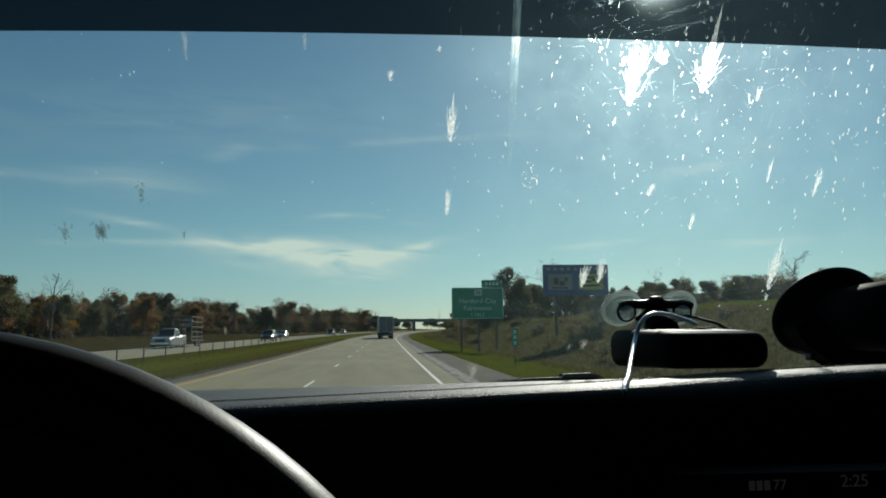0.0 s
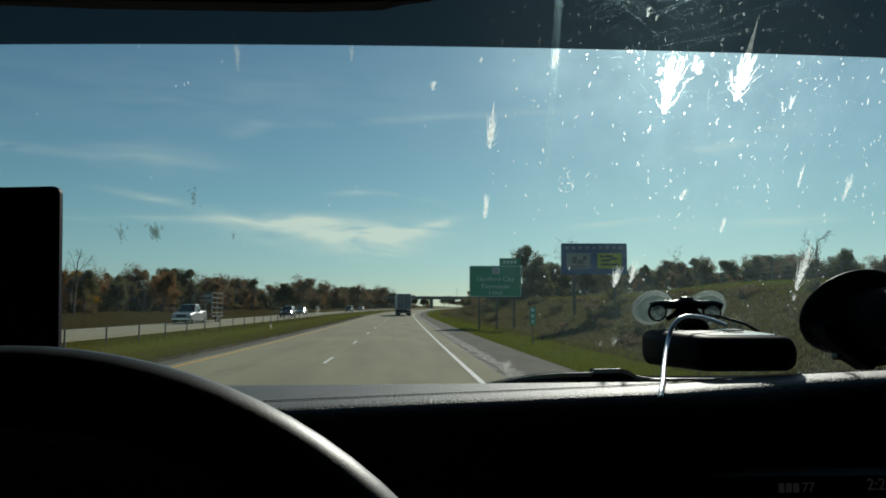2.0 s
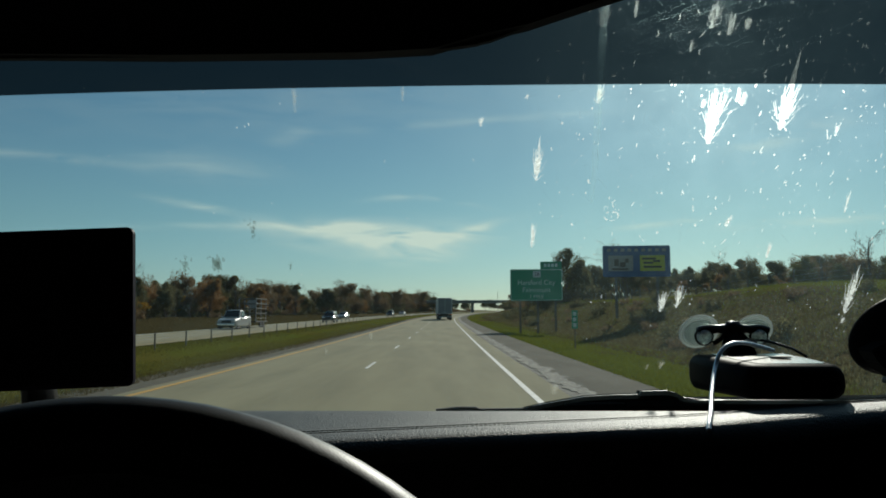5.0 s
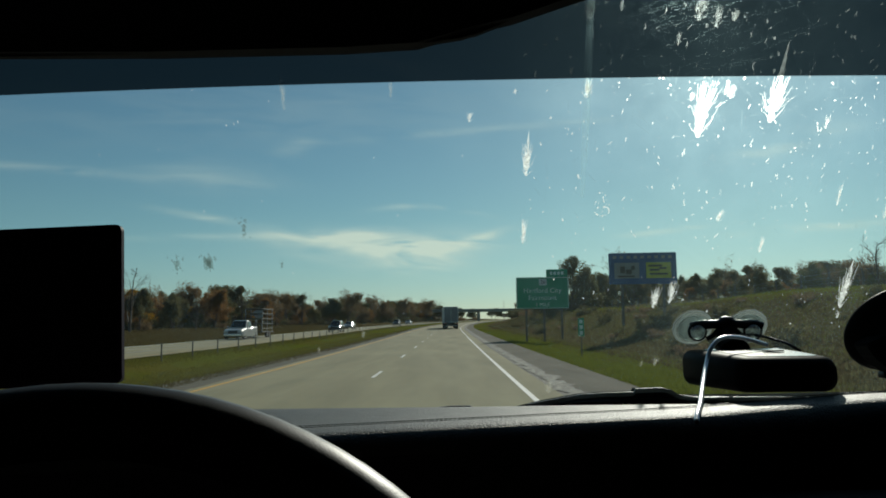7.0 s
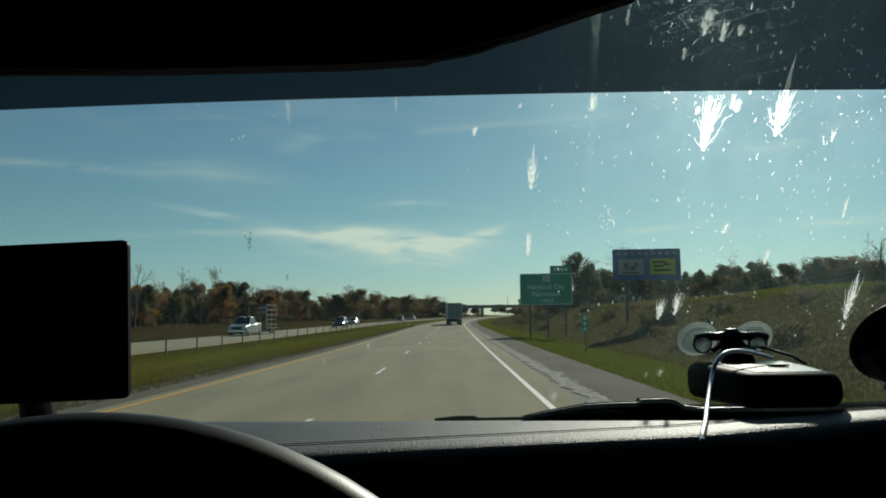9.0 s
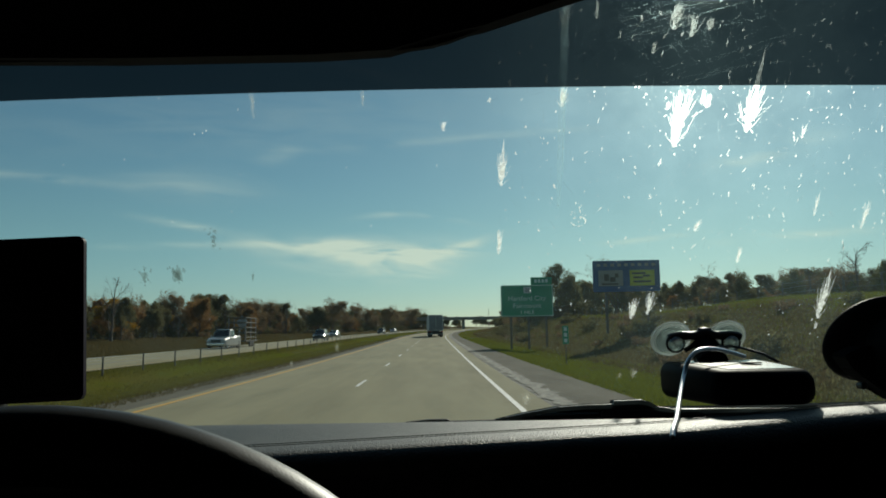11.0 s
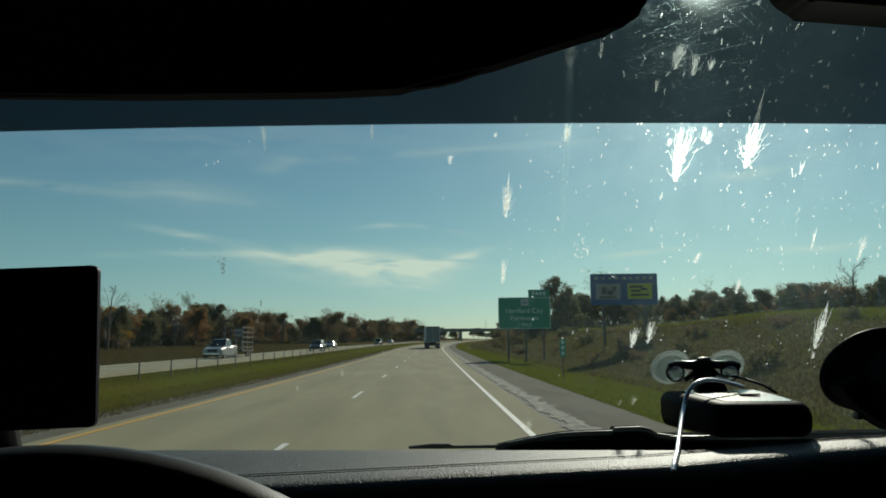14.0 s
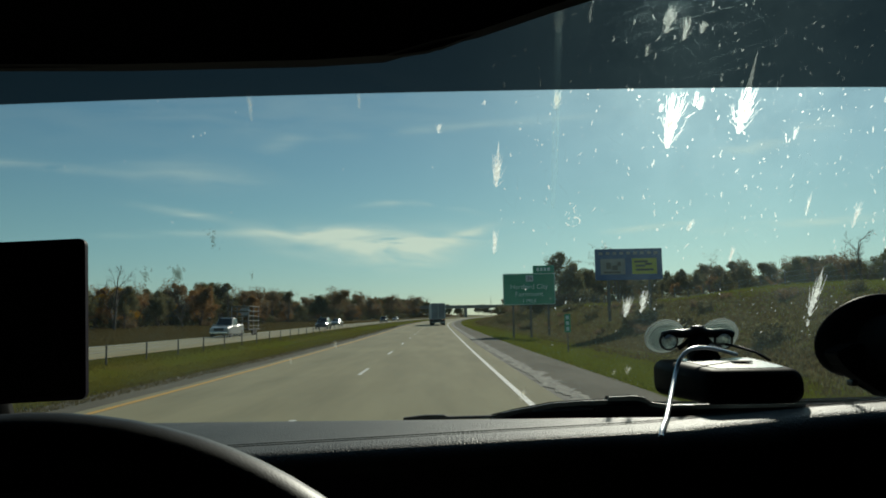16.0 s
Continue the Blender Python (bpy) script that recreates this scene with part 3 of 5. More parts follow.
splatter(-0.1244, -0.0208, 0.004, 0.007, 4, RESIDUE_THIN, seed=21)
splatter(-0.0812, -0.0063, 0.006, 0.008, 5, RESIDUE_THIN, seed=22)
splatter(0.3015, 0.1587, 0.005, 0.011, 4, seed=23)
splatter(0.2164, 0.1816, 0.006, 0.010, 5, seed=24)
splatter(0.1904, 0.1760, 0.007, 0.006, 5, seed=25)
splatter(0.3537, 0.0060, 0.006, 0.006, 5, seed=32)
splatter(-0.1777, 0.0847, 0.011, 0.020, 9, RESIDUE_SHADED, seed=26)
splatter(-0.2431, 0.0569, 0.012, 0.018, 9, RESIDUE_SHADED, seed=27)
splatter(-0.2141, 0.0576, 0.020, 0.016, 12, RESIDUE_SHADED, seed=28)
splatter(-0.1486, 0.0550, 0.005, 0.008, 3, RESIDUE_SHADED, seed=29)


def dirt_run(x, z0, z1, width):
    """A faint run of dirt straight down the glass."""
    bm = fresh()
    prev = None
    for k in range(25):
        t = k / 24
        z = z0 + (z1 - z0) * t
        half = width * (0.35 + 0.65 * math.sin(math.pi * (0.15 + 0.8 * t))) * (1 + 0.3 * noise.noise((z * 90, 2.0, 0)))
        c = x + 0.006 * t
        pair = (bm.verts.new(on_glass(c - half, z, 0.0018)), bm.verts.new(on_glass(c + half, z, 0.0018)))
        if prev:
            bm.faces.new((prev[0], prev[1], pair[1], pair[0]))
        prev = pair
    part("dirt_run", bm, DIRT_RUN, windscreen, "faint pale run of dirt")


dirt_run(0.1050, 0.265, 0.105, 0.0030)
dirt_run(0.1065, 0.235, 0.130, 0.0013)


def build_specks():
    rng = random.Random(7)
    bm = fresh()
    for k in range(2200):
        x = 0.06 + 0.40 * rng.random() ** 0.8 if k < 2000 else rng.uniform(-0.30, 0.10)
        z = rng.uniform(-0.01, 0.30) if k < 2000 else rng.uniform(-0.02, 0.2)
        r = 0.00022 + 0.0011 * rng.random() ** 5
        if z < 0.07 and rng.random() < 0.6:
            continue
        if z < 0.07:
            r *= 0.75
        if x < 0.08:
            r *= 0.5
        tall = rng.choice((1.2, 1.6, 2.2, 3.5, 5.0))
        turn = rng.gauss(0.0, 0.5)
        r /= tall ** 0.5
        n = 7
        vs = []
        for i in range(n):
            a = 2 * math.pi * i / n
            u, v = r * rng.uniform(0.4, 1.4) * math.cos(a), r * tall * rng.uniform(0.5, 1.3) * math.sin(a)
            vs.append(bm.verts.new(on_glass(x + u * math.cos(turn) + v * math.sin(turn), z - u * math.sin(turn) + v * math.cos(turn), 0.002)))
        bm.faces.new(vs)
    # larger torn specks, thickest high on the glass
    for k in range(210):
        x, z = rng.uniform(0.05, 0.43), 0.29 - 0.20 * rng.random() ** 1.4
        r = rng.uniform(0.00022, 0.00072)
        turn = rng.gauss(0.15, 0.5)
        for i in range(rng.choice((1, 2, 3))):
            cx, cz, tall = x + rng.gauss(0, 1.2) * r, z + rng.gauss(0, 1.8) * r, rng.uniform(1.0, 3.0)
            vs = []
            for j in range(8):
                a = 2 * math.pi * j / 8
                u, v = r * rng.uniform(0.35, 1.2) * math.cos(a), r * tall * rng.uniform(0.4, 1.2) * math.sin(a)
                vs.append(bm.verts.new(on_glass(cx + u * math.cos(turn) + v * math.sin(turn), cz - u * math.sin(turn) + v * math.cos(turn), 0.002 + 0.0001 * i)))
            bm.faces.new(vs)
    ob = part("speck", bm, RESIDUE, windscreen, "small white dried specks")
    tagged(ob, kind="stuff")
    # wiper scratches: long shallow arcs, crowded where the sun stands behind the glass to draw its glint
    bm = fresh()
    for k in range(430):
        cx, cz = 0.155 + rng.gauss(0, 0.060), 0.248 + rng.gauss(0, 0.036)
        ang = radians(rng.choice((rng.uniform(8, 24), rng.uniform(8, 24), rng.uniform(-48, -30))))
        if cz < 0.195 and rng.random() < 0.75:
            continue
        ln, wd = 0.010 + 0.085 * rng.random() ** 2.4, rng.uniform(0.000025, 0.00007)
        prev = None
        for i in range(6):
            t = i / 5 - 0.5
            u, v = cx + ln * t * math.cos(ang), cz + ln * t * math.sin(ang) - 0.6 * (ln * t) ** 2
            pair = (bm.verts.new(on_glass(u, v - wd, 0.0015)), bm.verts.new(on_glass(u, v + wd, 0.0015)))
            if prev:
                bm.faces.new((prev[0], pair[0], pair[1], prev[1]))
            prev = pair
    for k in range(170):
        cx, cz = rng.uniform(0.05, 0.36), 0.19 - 0.12 * rng.random() ** 1.5
        ang = radians(rng.choice((rng.uniform(5, 25), rng.uniform(-50, -30), rng.uniform(80, 100))))
        ln, wd = rng.uniform(0.003, 0.012), rng.uniform(0.00006, 0.00015)
        ends = [(cx + ln * t * math.cos(ang), cz + ln * t * math.sin(ang)) for t in (-0.5, 0.0, 0.5)]
        prev = None
        for u, v in ends:
            pair = (bm.verts.new(on_glass(u + wd * math.sin(ang), v - wd * math.cos(ang), 0.0015)), bm.verts.new(on_glass(u - wd * math.sin(ang), v + wd * math.cos(ang), 0.0015)))
            if prev:
                bm.faces.new((prev[0], pair[0], pair[1], prev[1]))
            prev = pair
    ob = part("scratch", bm, SCRATCH, windscreen, "fine wiper scratches")
    tagged(ob, kind="stuff")


build_specks()


def dash_z(x):
    """Height of the pad, rising a little away from the driver."""
    return EYE - 0.0630 + 0.038 * (min(max(x, -0.4), 0.42) + 0.05)


def dash_near(x):
    return 0.458 + 0.035 * ease(0.12, 0.30, x)


def dash_far(x):
    return min(0.655, max(dash_near(x) + 0.034, 0.571 - 0.35 * x))


def build_dashboard():
    d = thing("dashboard", "black pebbled leather dashboard with a stitched seam, sunlit on top", "dashboard", kind="structure")
    r = 0.014   # radius of the rolled front edge
    SEAM = 0.033

    def loft(profile, nx=110):
        """profile(x) lists the (y, z) points of the section at x."""
        bm = fresh()
        rows = []
        for k in range(nx + 1):
            x = -0.60 + 1.70 * k / nx
            rows.append([bm.verts.new((x, y, z + 0.0006 * noise.noise((x * 6, y * 6, 0)))) for y, z in profile(x)])
        for a, b in zip(rows, rows[1:]):
            for i in range(len(a) - 1):
                bm.faces.new((a[i], a[i + 1], b[i + 1], b[i]))
        return bm

    def top(x):
        n, f, z = dash_near(x) + SEAM + 0.0014, dash_far(x), dash_z(x)
        f = max(f, n + 0.001)
        fall = [(0.742, -0.055), (f + 0.45 * (0.742 - f), -0.034), (f + 0.032, -0.0125), (f + 0.018, -0.0055), (f + 0.009, -0.0018), (f + 0.003, -0.0003)]
        flat = [(f + (n - f) * k / 5, 0.0003 * math.sin(math.pi * k / 5)) for k in range(6)]
        return [(y, z + dz) for y, dz in fall + flat]

    def roll(x):
        n, z = dash_near(x) + 0.0066, dash_z(x)
        pts = [(dash_near(x) + SEAM - 0.0014, z + 0.0004), (n + 0.016, z + 0.0007), (n + 0.007, z + 0.0004)]
        return pts + [(n - r * math.sin(radians(a)), z - r * (1 - math.cos(radians(a)))) for a in range(0, 91, 10)]

    def groove(x):
        y, z = dash_near(x) + SEAM, dash_z(x)
        return [(y + 0.0014, z), (y, z - 0.0010), (y - 0.0014, z + 0.0004)]

    def face(x):
        y, z = dash_near(x) + 0.0066 - r, dash_z(x) - r
        return [(y, z), (y + 0.004, z - 0.03), (y + 0.012, z - 0.12), (y + 0.05, z - 0.22), (y + 0.05, EYE - 0.62), (0.735, EYE - 0.62), (0.735, EYE - 0.13)]

    part("top_pad", loft(top), LEATHER, d, "sunlit leather pad", smooth=True)
    part("front_roll", loft(roll), LEATHER, d, "pebbled rolled edge", smooth=True)
    part("seam_groove", loft(groove), THREAD, d)
    part("front_panel", loft(face), PLASTIC_MATT, d)
    bm = fresh()
    for k in range(520):
        x = -0.55 + 1.56 * k / 520
        for off in (-0.0042, 0.0042):
            box(bm, (x, dash_near(x) + SEAM + off, dash_z(x) + 0.0006), (0.0023, 0.0006, 0.0005))
    tagged(part("stitch", bm, THREAD, d, "double row of dark stitches"), kind="stuff")
    return d


build_dashboard()


def build_radio():
    r = thing("radio_display", "unlit black radio display with dim grey clock digits", "display")
    part("panel", box(fresh(), (0.258, 0.452, EYE - 0.124), (0.176, 0.022, 0.046), 0.004), PLASTIC_MATT, r)
    lettering("clock_digits", "2:25", 0.0094, DIGITS, r, pose(0.2695, 0.4395, EYE - 0.1068, 90, 0, 0), "dim grey clock digits")
    lettering("channel_digits", "77", 0.0077, DIGITS, r, pose(0.2270, 0.4395, EYE - 0.1080, 90, 0, 0))
    bm = fresh()
    for k in range(3):
        box(bm, (0.2115 + 0.0043 * k, 0.4398, EYE - 0.1080), (0.0031, 0.0006, 0.0051))
    part("mark", bm, DIGITS, r)


build_radio()


def build_wheel():
    w = thing("steering_wheel", "black leather steering wheel with a sunlit rim", "steering wheel", pose(-0.150, 0.268, EYE - 0.230, -11, 0, 5))
    R, r, n, m = 0.197, 0.0155, 96, 16
    bm = fresh()
    rings = []
    for i in range(n):
        a = 2 * math.pi * i / n
        rings.append([bm.verts.new(((R + r * math.cos(b)) * math.cos(a), 1.15 * r * math.sin(b), (R + r * math.cos(b)) * math.sin(a)))
                      for b in [2 * math.pi * k / m for k in range(m)]])
    for i in range(n):
        for k in range(m):
            bm.faces.new((rings[i][k], rings[i][(k + 1) % m], rings[(i + 1) % n][(k + 1) % m], rings[(i + 1) % n][k]))
    part("rim", bm, LEATHER_SMOOTH, w, "leather rim", smooth=True)
    bm = fresh()
    prism(bm, rounded(0.15, 0.13, 0.04), 0.0, 0.035, lambda u, v, k: (u, k, v - 0.01))
    part("hub", bm, PLASTIC_MATT, w)
    for ang in (0, 180, 270):
        a = radians(ang)
        bm = fresh()
        tube(bm, [(0.06 * math.cos(a), 0.012, 0.06 * math.sin(a)), (0.13 * math.cos(a), 0.006, 0.13 * math.sin(a)), (0.19 * math.cos(a), 0, 0.19 * math.sin(a))], [0.022, 0.016, 0.014], 10)
        part("spoke", bm, PLASTIC_MATT, w, smooth=True)
    bm = tube(fresh(), [(0, 0.03, -0.01), (0, 0.28, -0.04)], [0.04, 0.045], 14)
    part("column", bm, PLASTIC_MATT, w, smooth=True)


build_wheel()


def build_screen():
    s = thing("navigation_screen", "black switched-off navigation screen with a glossy dark purple edge", "screen", pose(-0.3345, 0.533, EYE + 0.0165, 0, -2.0, 1))
    W, H = 0.190, 0.112
    bm = fresh()
    prism(bm, rounded(W, H, 0.004), 0.0, 0.004, lambda u, v, k: (u, k, v))
    part("case", bm, PLASTIC_MATT, s)
    outer, inner = rounded(W + 0.003, H + 0.003, 0.005), rounded(W - 0.004, H - 0.004, 0.004)
    bm = fresh()
    a = [bm.verts.new((u, -0.002, v)) for u, v in outer]
    b = [bm.verts.new((u, -0.0026, v)) for u, v in inner]
    c = [bm.verts.new((u, 0.0025, v)) for u, v in outer]
    n = len(outer)
    for k in range(n):
        bm.faces.new((a[k], a[(k + 1) % n], b[(k + 1) % n], b[k]))
        bm.faces.new((c[k], c[(k + 1) % n], a[(k + 1) % n], a[k]))
    part("bezel", bm, BEZEL, s, "thin glossy dark purple edge")
    bm = fresh()
    prism(bm, rounded(W - 0.006, H - 0.006, 0.003), -0.0015, -0.0005, lambda u, v, k: (u, k, v))
    part("display", bm, PLASTIC_GLOSS, s)
    bm = tube(fresh(), [(0, 0.006, 0), (0, 0.045, -0.03), (-0.0, 0.06, -0.084)], [0.012, 0.011, 0.014], 12)
    lathe(bm, [(0.022, -0.094), (0.022, -0.089), (0.012, -0.081)], pose(0, 0.06, 0), 24)
    part("stand", bm, PLASTIC, s, smooth=True)


build_screen()


def glass_frame(x, z):
    """Pose on the inner face of the windscreen, z axis towards the driver."""
    o = on_glass(x, z)
    up = (on_glass(x, z + 0.01) - o).normalized()
    right = (on_glass(x + 0.01, z) - o).normalized()
    out = right.cross(up).normalized()
    m = Matrix((right, up, out)).transposed().to_4x4()
    return Matrix.Translation(o) @ m


def smooth_path(pts, n=8):
    """Points on a smooth line through pts."""
    pts = [Vector(p) for p in pts]
    out = []
    ext = [pts[0] * 2 - pts[1]] + pts + [pts[-1] * 2 - pts[-2]]
    for i in range(1, len(ext) - 2):
        a, b, c, d = ext[i - 1:i + 3]
        for k in range(n):
            t = k / n
            out.append(0.5 * ((2 * b) + (c - a) * t + (2 * a - 5 * b + 4 * c - d) * t * t + (3 * b - a - 3 * c + d) * t ** 3))
    return out + [pts[-1]]


def build_detector():
    d = thing("radar_detector", "black dashboard radar detector on two clear suction cups", "radar detector")
    bm = fresh()
    # wedge body: tapers towards its front, edges rounded
    z0, z1 = EYE - 0.0500, EYE - 0.0262
    def sec(x0, x1, lo, hi, r):
        pts = []
        for cx, cz, a0 in ((x1 - r, lo + r, -90), (x1 - r, hi - r, 0), (x0 + r, hi - r, 90), (x0 + r, lo + r, 180)):
            for i in range(6):
                q = radians(a0 + 18 * i)
                pts.append((cx + r * math.cos(q), cz + r * math.sin(q)))
        return pts

    rows = []
    for y, x0, x1, lo, hi, r in ((0.5290, 0.2150, 0.2640, z0 + 0.0065, z1 - 0.0060, 0.005), (0.5300, 0.2090, 0.2695, z0 + 0.0034, z1 - 0.0030, 0.0075),
                                 (0.5330, 0.2040, 0.2742, z0 + 0.0010, z1 - 0.0004, 0.0088), (0.5390, 0.2020, 0.2765, z0, z1 + 0.0014, 0.0092),
                                 (0.60, 0.1995, 0.285, z0 - 0.0012, z1 + 0.003, 0.008), (0.640, 0.1985, 0.290, z0 - 0.0020, z1 + 0.0036, 0.008),
                                 (0.650, 0.2010, 0.2875, z0 + 0.0004, z1 + 0.0022, 0.008), (0.654, 0.2060, 0.283, z0 + 0.005, z1 - 0.002, 0.006)):
        rows.append([bm.verts.new((u, y, v)) for u, v in sec(x0, x1, lo, hi, r)])
    for a, b in zip(rows, rows[1:]):
        for k in range(24):
            bm.faces.new((a[k], a[(k + 1) % 24], b[(k + 1) % 24], b[k]))
    bm.faces.new(rows[0][::-1])
    bm.faces.new(rows[-1])
    bmesh.ops.recalc_face_normals(bm, faces=bm.faces)
    body = part("body", bm, DETECTOR, d, smooth=True)
    # top plate with its gloss, and a round speaker on it
    part("top_plate", prism(fresh(), [(0.2185, 0.5415), (0.2620, 0.5415), (0.2665, 0.545), (0.2695, 0.560), (0.2770, 0.634), (0.2150, 0.634), (0.2160, 0.560), (0.2165, 0.545)], EYE - 0.0252, EYE - 0.0242, lambda u, v, w: (u, v, w + (v - 0.545) * 0.026)), PLASTIC_TOP, d)
    lathe_m = pose(0.252, 0.585, EYE - 0.0226, -2)
    part("speaker", lathe(fresh(), [(0.008, 0.0), (0.008, 0.001), (0.0065, 0.0012), (0.0, 0.0004)], lathe_m, 20), PLASTIC_MATT, d)
    bm = prism(fresh(), [(0.2150, -0.0325), (0.2330, -0.0320), (0.2345, -0.0440), (0.2165, -0.0450)], 0.5280, 0.5294, lambda u, v, w: (u, w, EYE + v))
    part("lens", bm, PLASTIC_GLOSS, body, "dark glossy lens window")
    # bracket: two rings bridged by a bowed bar
    bm = fresh()
    y = 0.657
    for cx in (0.2175, 0.2660):
        lathe(bm, [(0.0072, -0.002), (0.0078, -0.0024), (0.0086, 0.0), (0.0078, 0.0024), (0.0072, 0.002), (0.0070, 0.0), (0.0072, -0.002)], pose(cx, y, EYE - 0.0075, 90), 28, caps=False)
    half = [(0.2125, -0.0012), (0.2160, 0.0002), (0.2220, 0.0012), (0.2300, 0.0008), (0.2370, 0.0016)]
    top = half + [(0.2435, 0.0042)] + [(0.487 - u, v) for u, v in half[::-1]]
    tube(bm, smooth_path([(u, y, EYE + v - 0.0022) for u, v in top]), 0.0040, 10)
    for side in (-1, 1):
        low = [(0.2435 + side * 0.0180, -0.0140), (0.2435 + side * 0.0120, -0.0105), (0.2435 + side * 0.0070, -0.0060), (0.2435, -0.0035)]
        tube(bm, smooth_path([(u, y, EYE + v) for u, v in low]), 0.0022, 8)
    box(bm, (0.2435, y, EYE + 0.0012), (0.012, 0.005, 0.009), 0.002)
    lathe(bm, [(0.0030, -0.0022), (0.0052, -0.0026), (0.0062, 0.0), (0.0052, 0.0026), (0.0030, 0.0022), (0.0028, 0.0), (0.0030, -0.0022)], pose(0.2435, y, EYE - 0.0058, 90), 20, caps=False)
    part("bracket", bm, PLASTIC, d, "black two-armed bracket with open rings", smooth=True)
    part("bracket_arm", tube(fresh(), [(0.243, 0.661, EYE - 0.004), (0.243, 0.655, EYE - 0.018), (0.243, 0.640, EYE - 0.026)], [0.006, 0.011, 0.014], 12), DETECTOR, d)
    for cx, cz in ((0.2205, -0.003), (0.2705, -0.003)):
        m = glass_frame(cx, cz)
        bm = fresh()
        lathe(bm, [(0.0185, 0.0004), (0.0182, 0.0012), (0.015, 0.0026), (0.011, 0.0045), (0.007, 0.008), (0.0055, 0.011), (0.0, 0.0115)], m, 36)
        cup = part("suction_cup", bm, CUP, d, "clear suction cup", smooth=True)
        bm = fresh()
        for r in (0.0172, 0.0132):
            lathe(bm, [(r - 0.0012, 0.0022), (r, 0.0028), (r + 0.0012, 0.002)], m @ pose(0, 0, 0.0012 * (0.0172 - r) / 0.004), 36)
        part("cup_ridge", bm, CUP_RING, cup, smooth=True)
        bm = fresh()
        lathe(bm, [(0.0, -0.0062), (0.003, -0.0058), (0.0054, -0.0042), (0.0068, -0.001), (0.0069, 0.001), (0.0058, 0.004), (0.0034, 0.006), (0.0, 0.0066)], pose(0.2175 if cx < 0.24 else 0.2660, 0.657, EYE - 0.0075, 90), 24)
        part("cup_knob", bm, KNOB, cup, "clear glassy knob through the bracket", smooth=True)
    part("clear_tab", lathe(fresh(), [(0.0, -0.0012), (0.0062, -0.0008), (0.0070, 0.0), (0.0062, 0.0008), (0.0, 0.0012)], pose(0.2555, 0.650, EYE - 0.0135, 62, 0, 8) @ Matrix.Diagonal((1.0, 0.62, 1.0, 1.0)), 20), KNOB, d, "clear plastic release tab", smooth=True)
    bm = tube(fresh(), [(0.262, 0.656, EYE - 0.010), (0.272, 0.645, EYE - 0.0125), (0.283, 0.63, EYE - 0.0175), (0.290, 0.62, EYE - 0.024)], 0.0012, 8)
    part("strap", bm, PLASTIC, d, smooth=True)
    return d


build_detector()


def build_cable():
    c = thing("power_cable", "silver-grey glossy power cable hanging from the detector", "cable")
    pts = smooth_path([(0.262, 0.62, EYE - 0.0185), (0.247, 0.605, EYE - 0.0150), (0.226, 0.590, EYE - 0.0112), (0.209, 0.577, EYE - 0.0118), (0.1985, 0.570, EYE - 0.0190), (0.1915, 0.562, EYE - 0.0310),
                       (0.1765, 0.528, EYE - 0.0448), (0.1605, 0.486, EYE - 0.0520), (0.1495, 0.458, EYE - 0.0540), (0.1450, 0.447, EYE - 0.0580)])
    part("jacket", tube(fresh(), pts, 0.0016, 12), CABLE, c, smooth=True)


build_cable()


def build_mount():
    d = thing("suction_mount", "large black suction mount with a ridged arm stuck to the windscreen", "phone mount")
    m = glass_frame(0.413, -0.0065) @ Matrix.Diagonal((0.97, 0.88, 1.0, 1.0))
    part("suction_cup", lathe(fresh(), [(0.0525, 0.0005), (0.053, 0.003), (0.050, 0.007), (0.044, 0.0115), (0.036, 0.016), (0.03, 0.026), (0.029, 0.05)], m, 48), DETECTOR, d, "wide black rubber cup", smooth=True)
    part("release_knob", box(fresh(), (0.3770, 0.655, EYE - 0.0465), (0.006, 0.010, 0.006), 0.002), PLASTIC, d, "small glinting release knob")
    axis = [(0.412, 0.67, EYE - 0.014), (0.415, 0.635, EYE - 0.0135), (0.425, 0.605, EYE - 0.0125), (0.45, 0.585, EYE - 0.012), (0.54, 0.565, EYE - 0.010)]
    part("arm", tube(fresh(), axis, [0.026, 0.028, 0.029, 0.030, 0.031], 28), DETECTOR, d, "thick round arm", smooth=True)
    bm = fresh()
    prism(bm, [(0.3800, -0.0120), (0.3620, -0.0200), (0.3690, -0.0320), (0.3800, -0.0415), (0.3955, -0.0505), (0.4072, -0.0610), (0.4104, -0.0490), (0.4164, -0.0473), (0.4276, -0.0546), (0.4372, -0.0562), (0.4441, -0.0533), (0.50, -0.052), (0.50, -0.022)], 0.650, 0.676, lambda u, v, w: (u, w, EYE + v))
    bmesh.ops.bevel(bm, geom=list(bm.edges), offset=0.002, segments=2, affect="EDGES")
    part("clamp", bm, DETECTOR, d, "notched clamp under the arm")


build_mount()


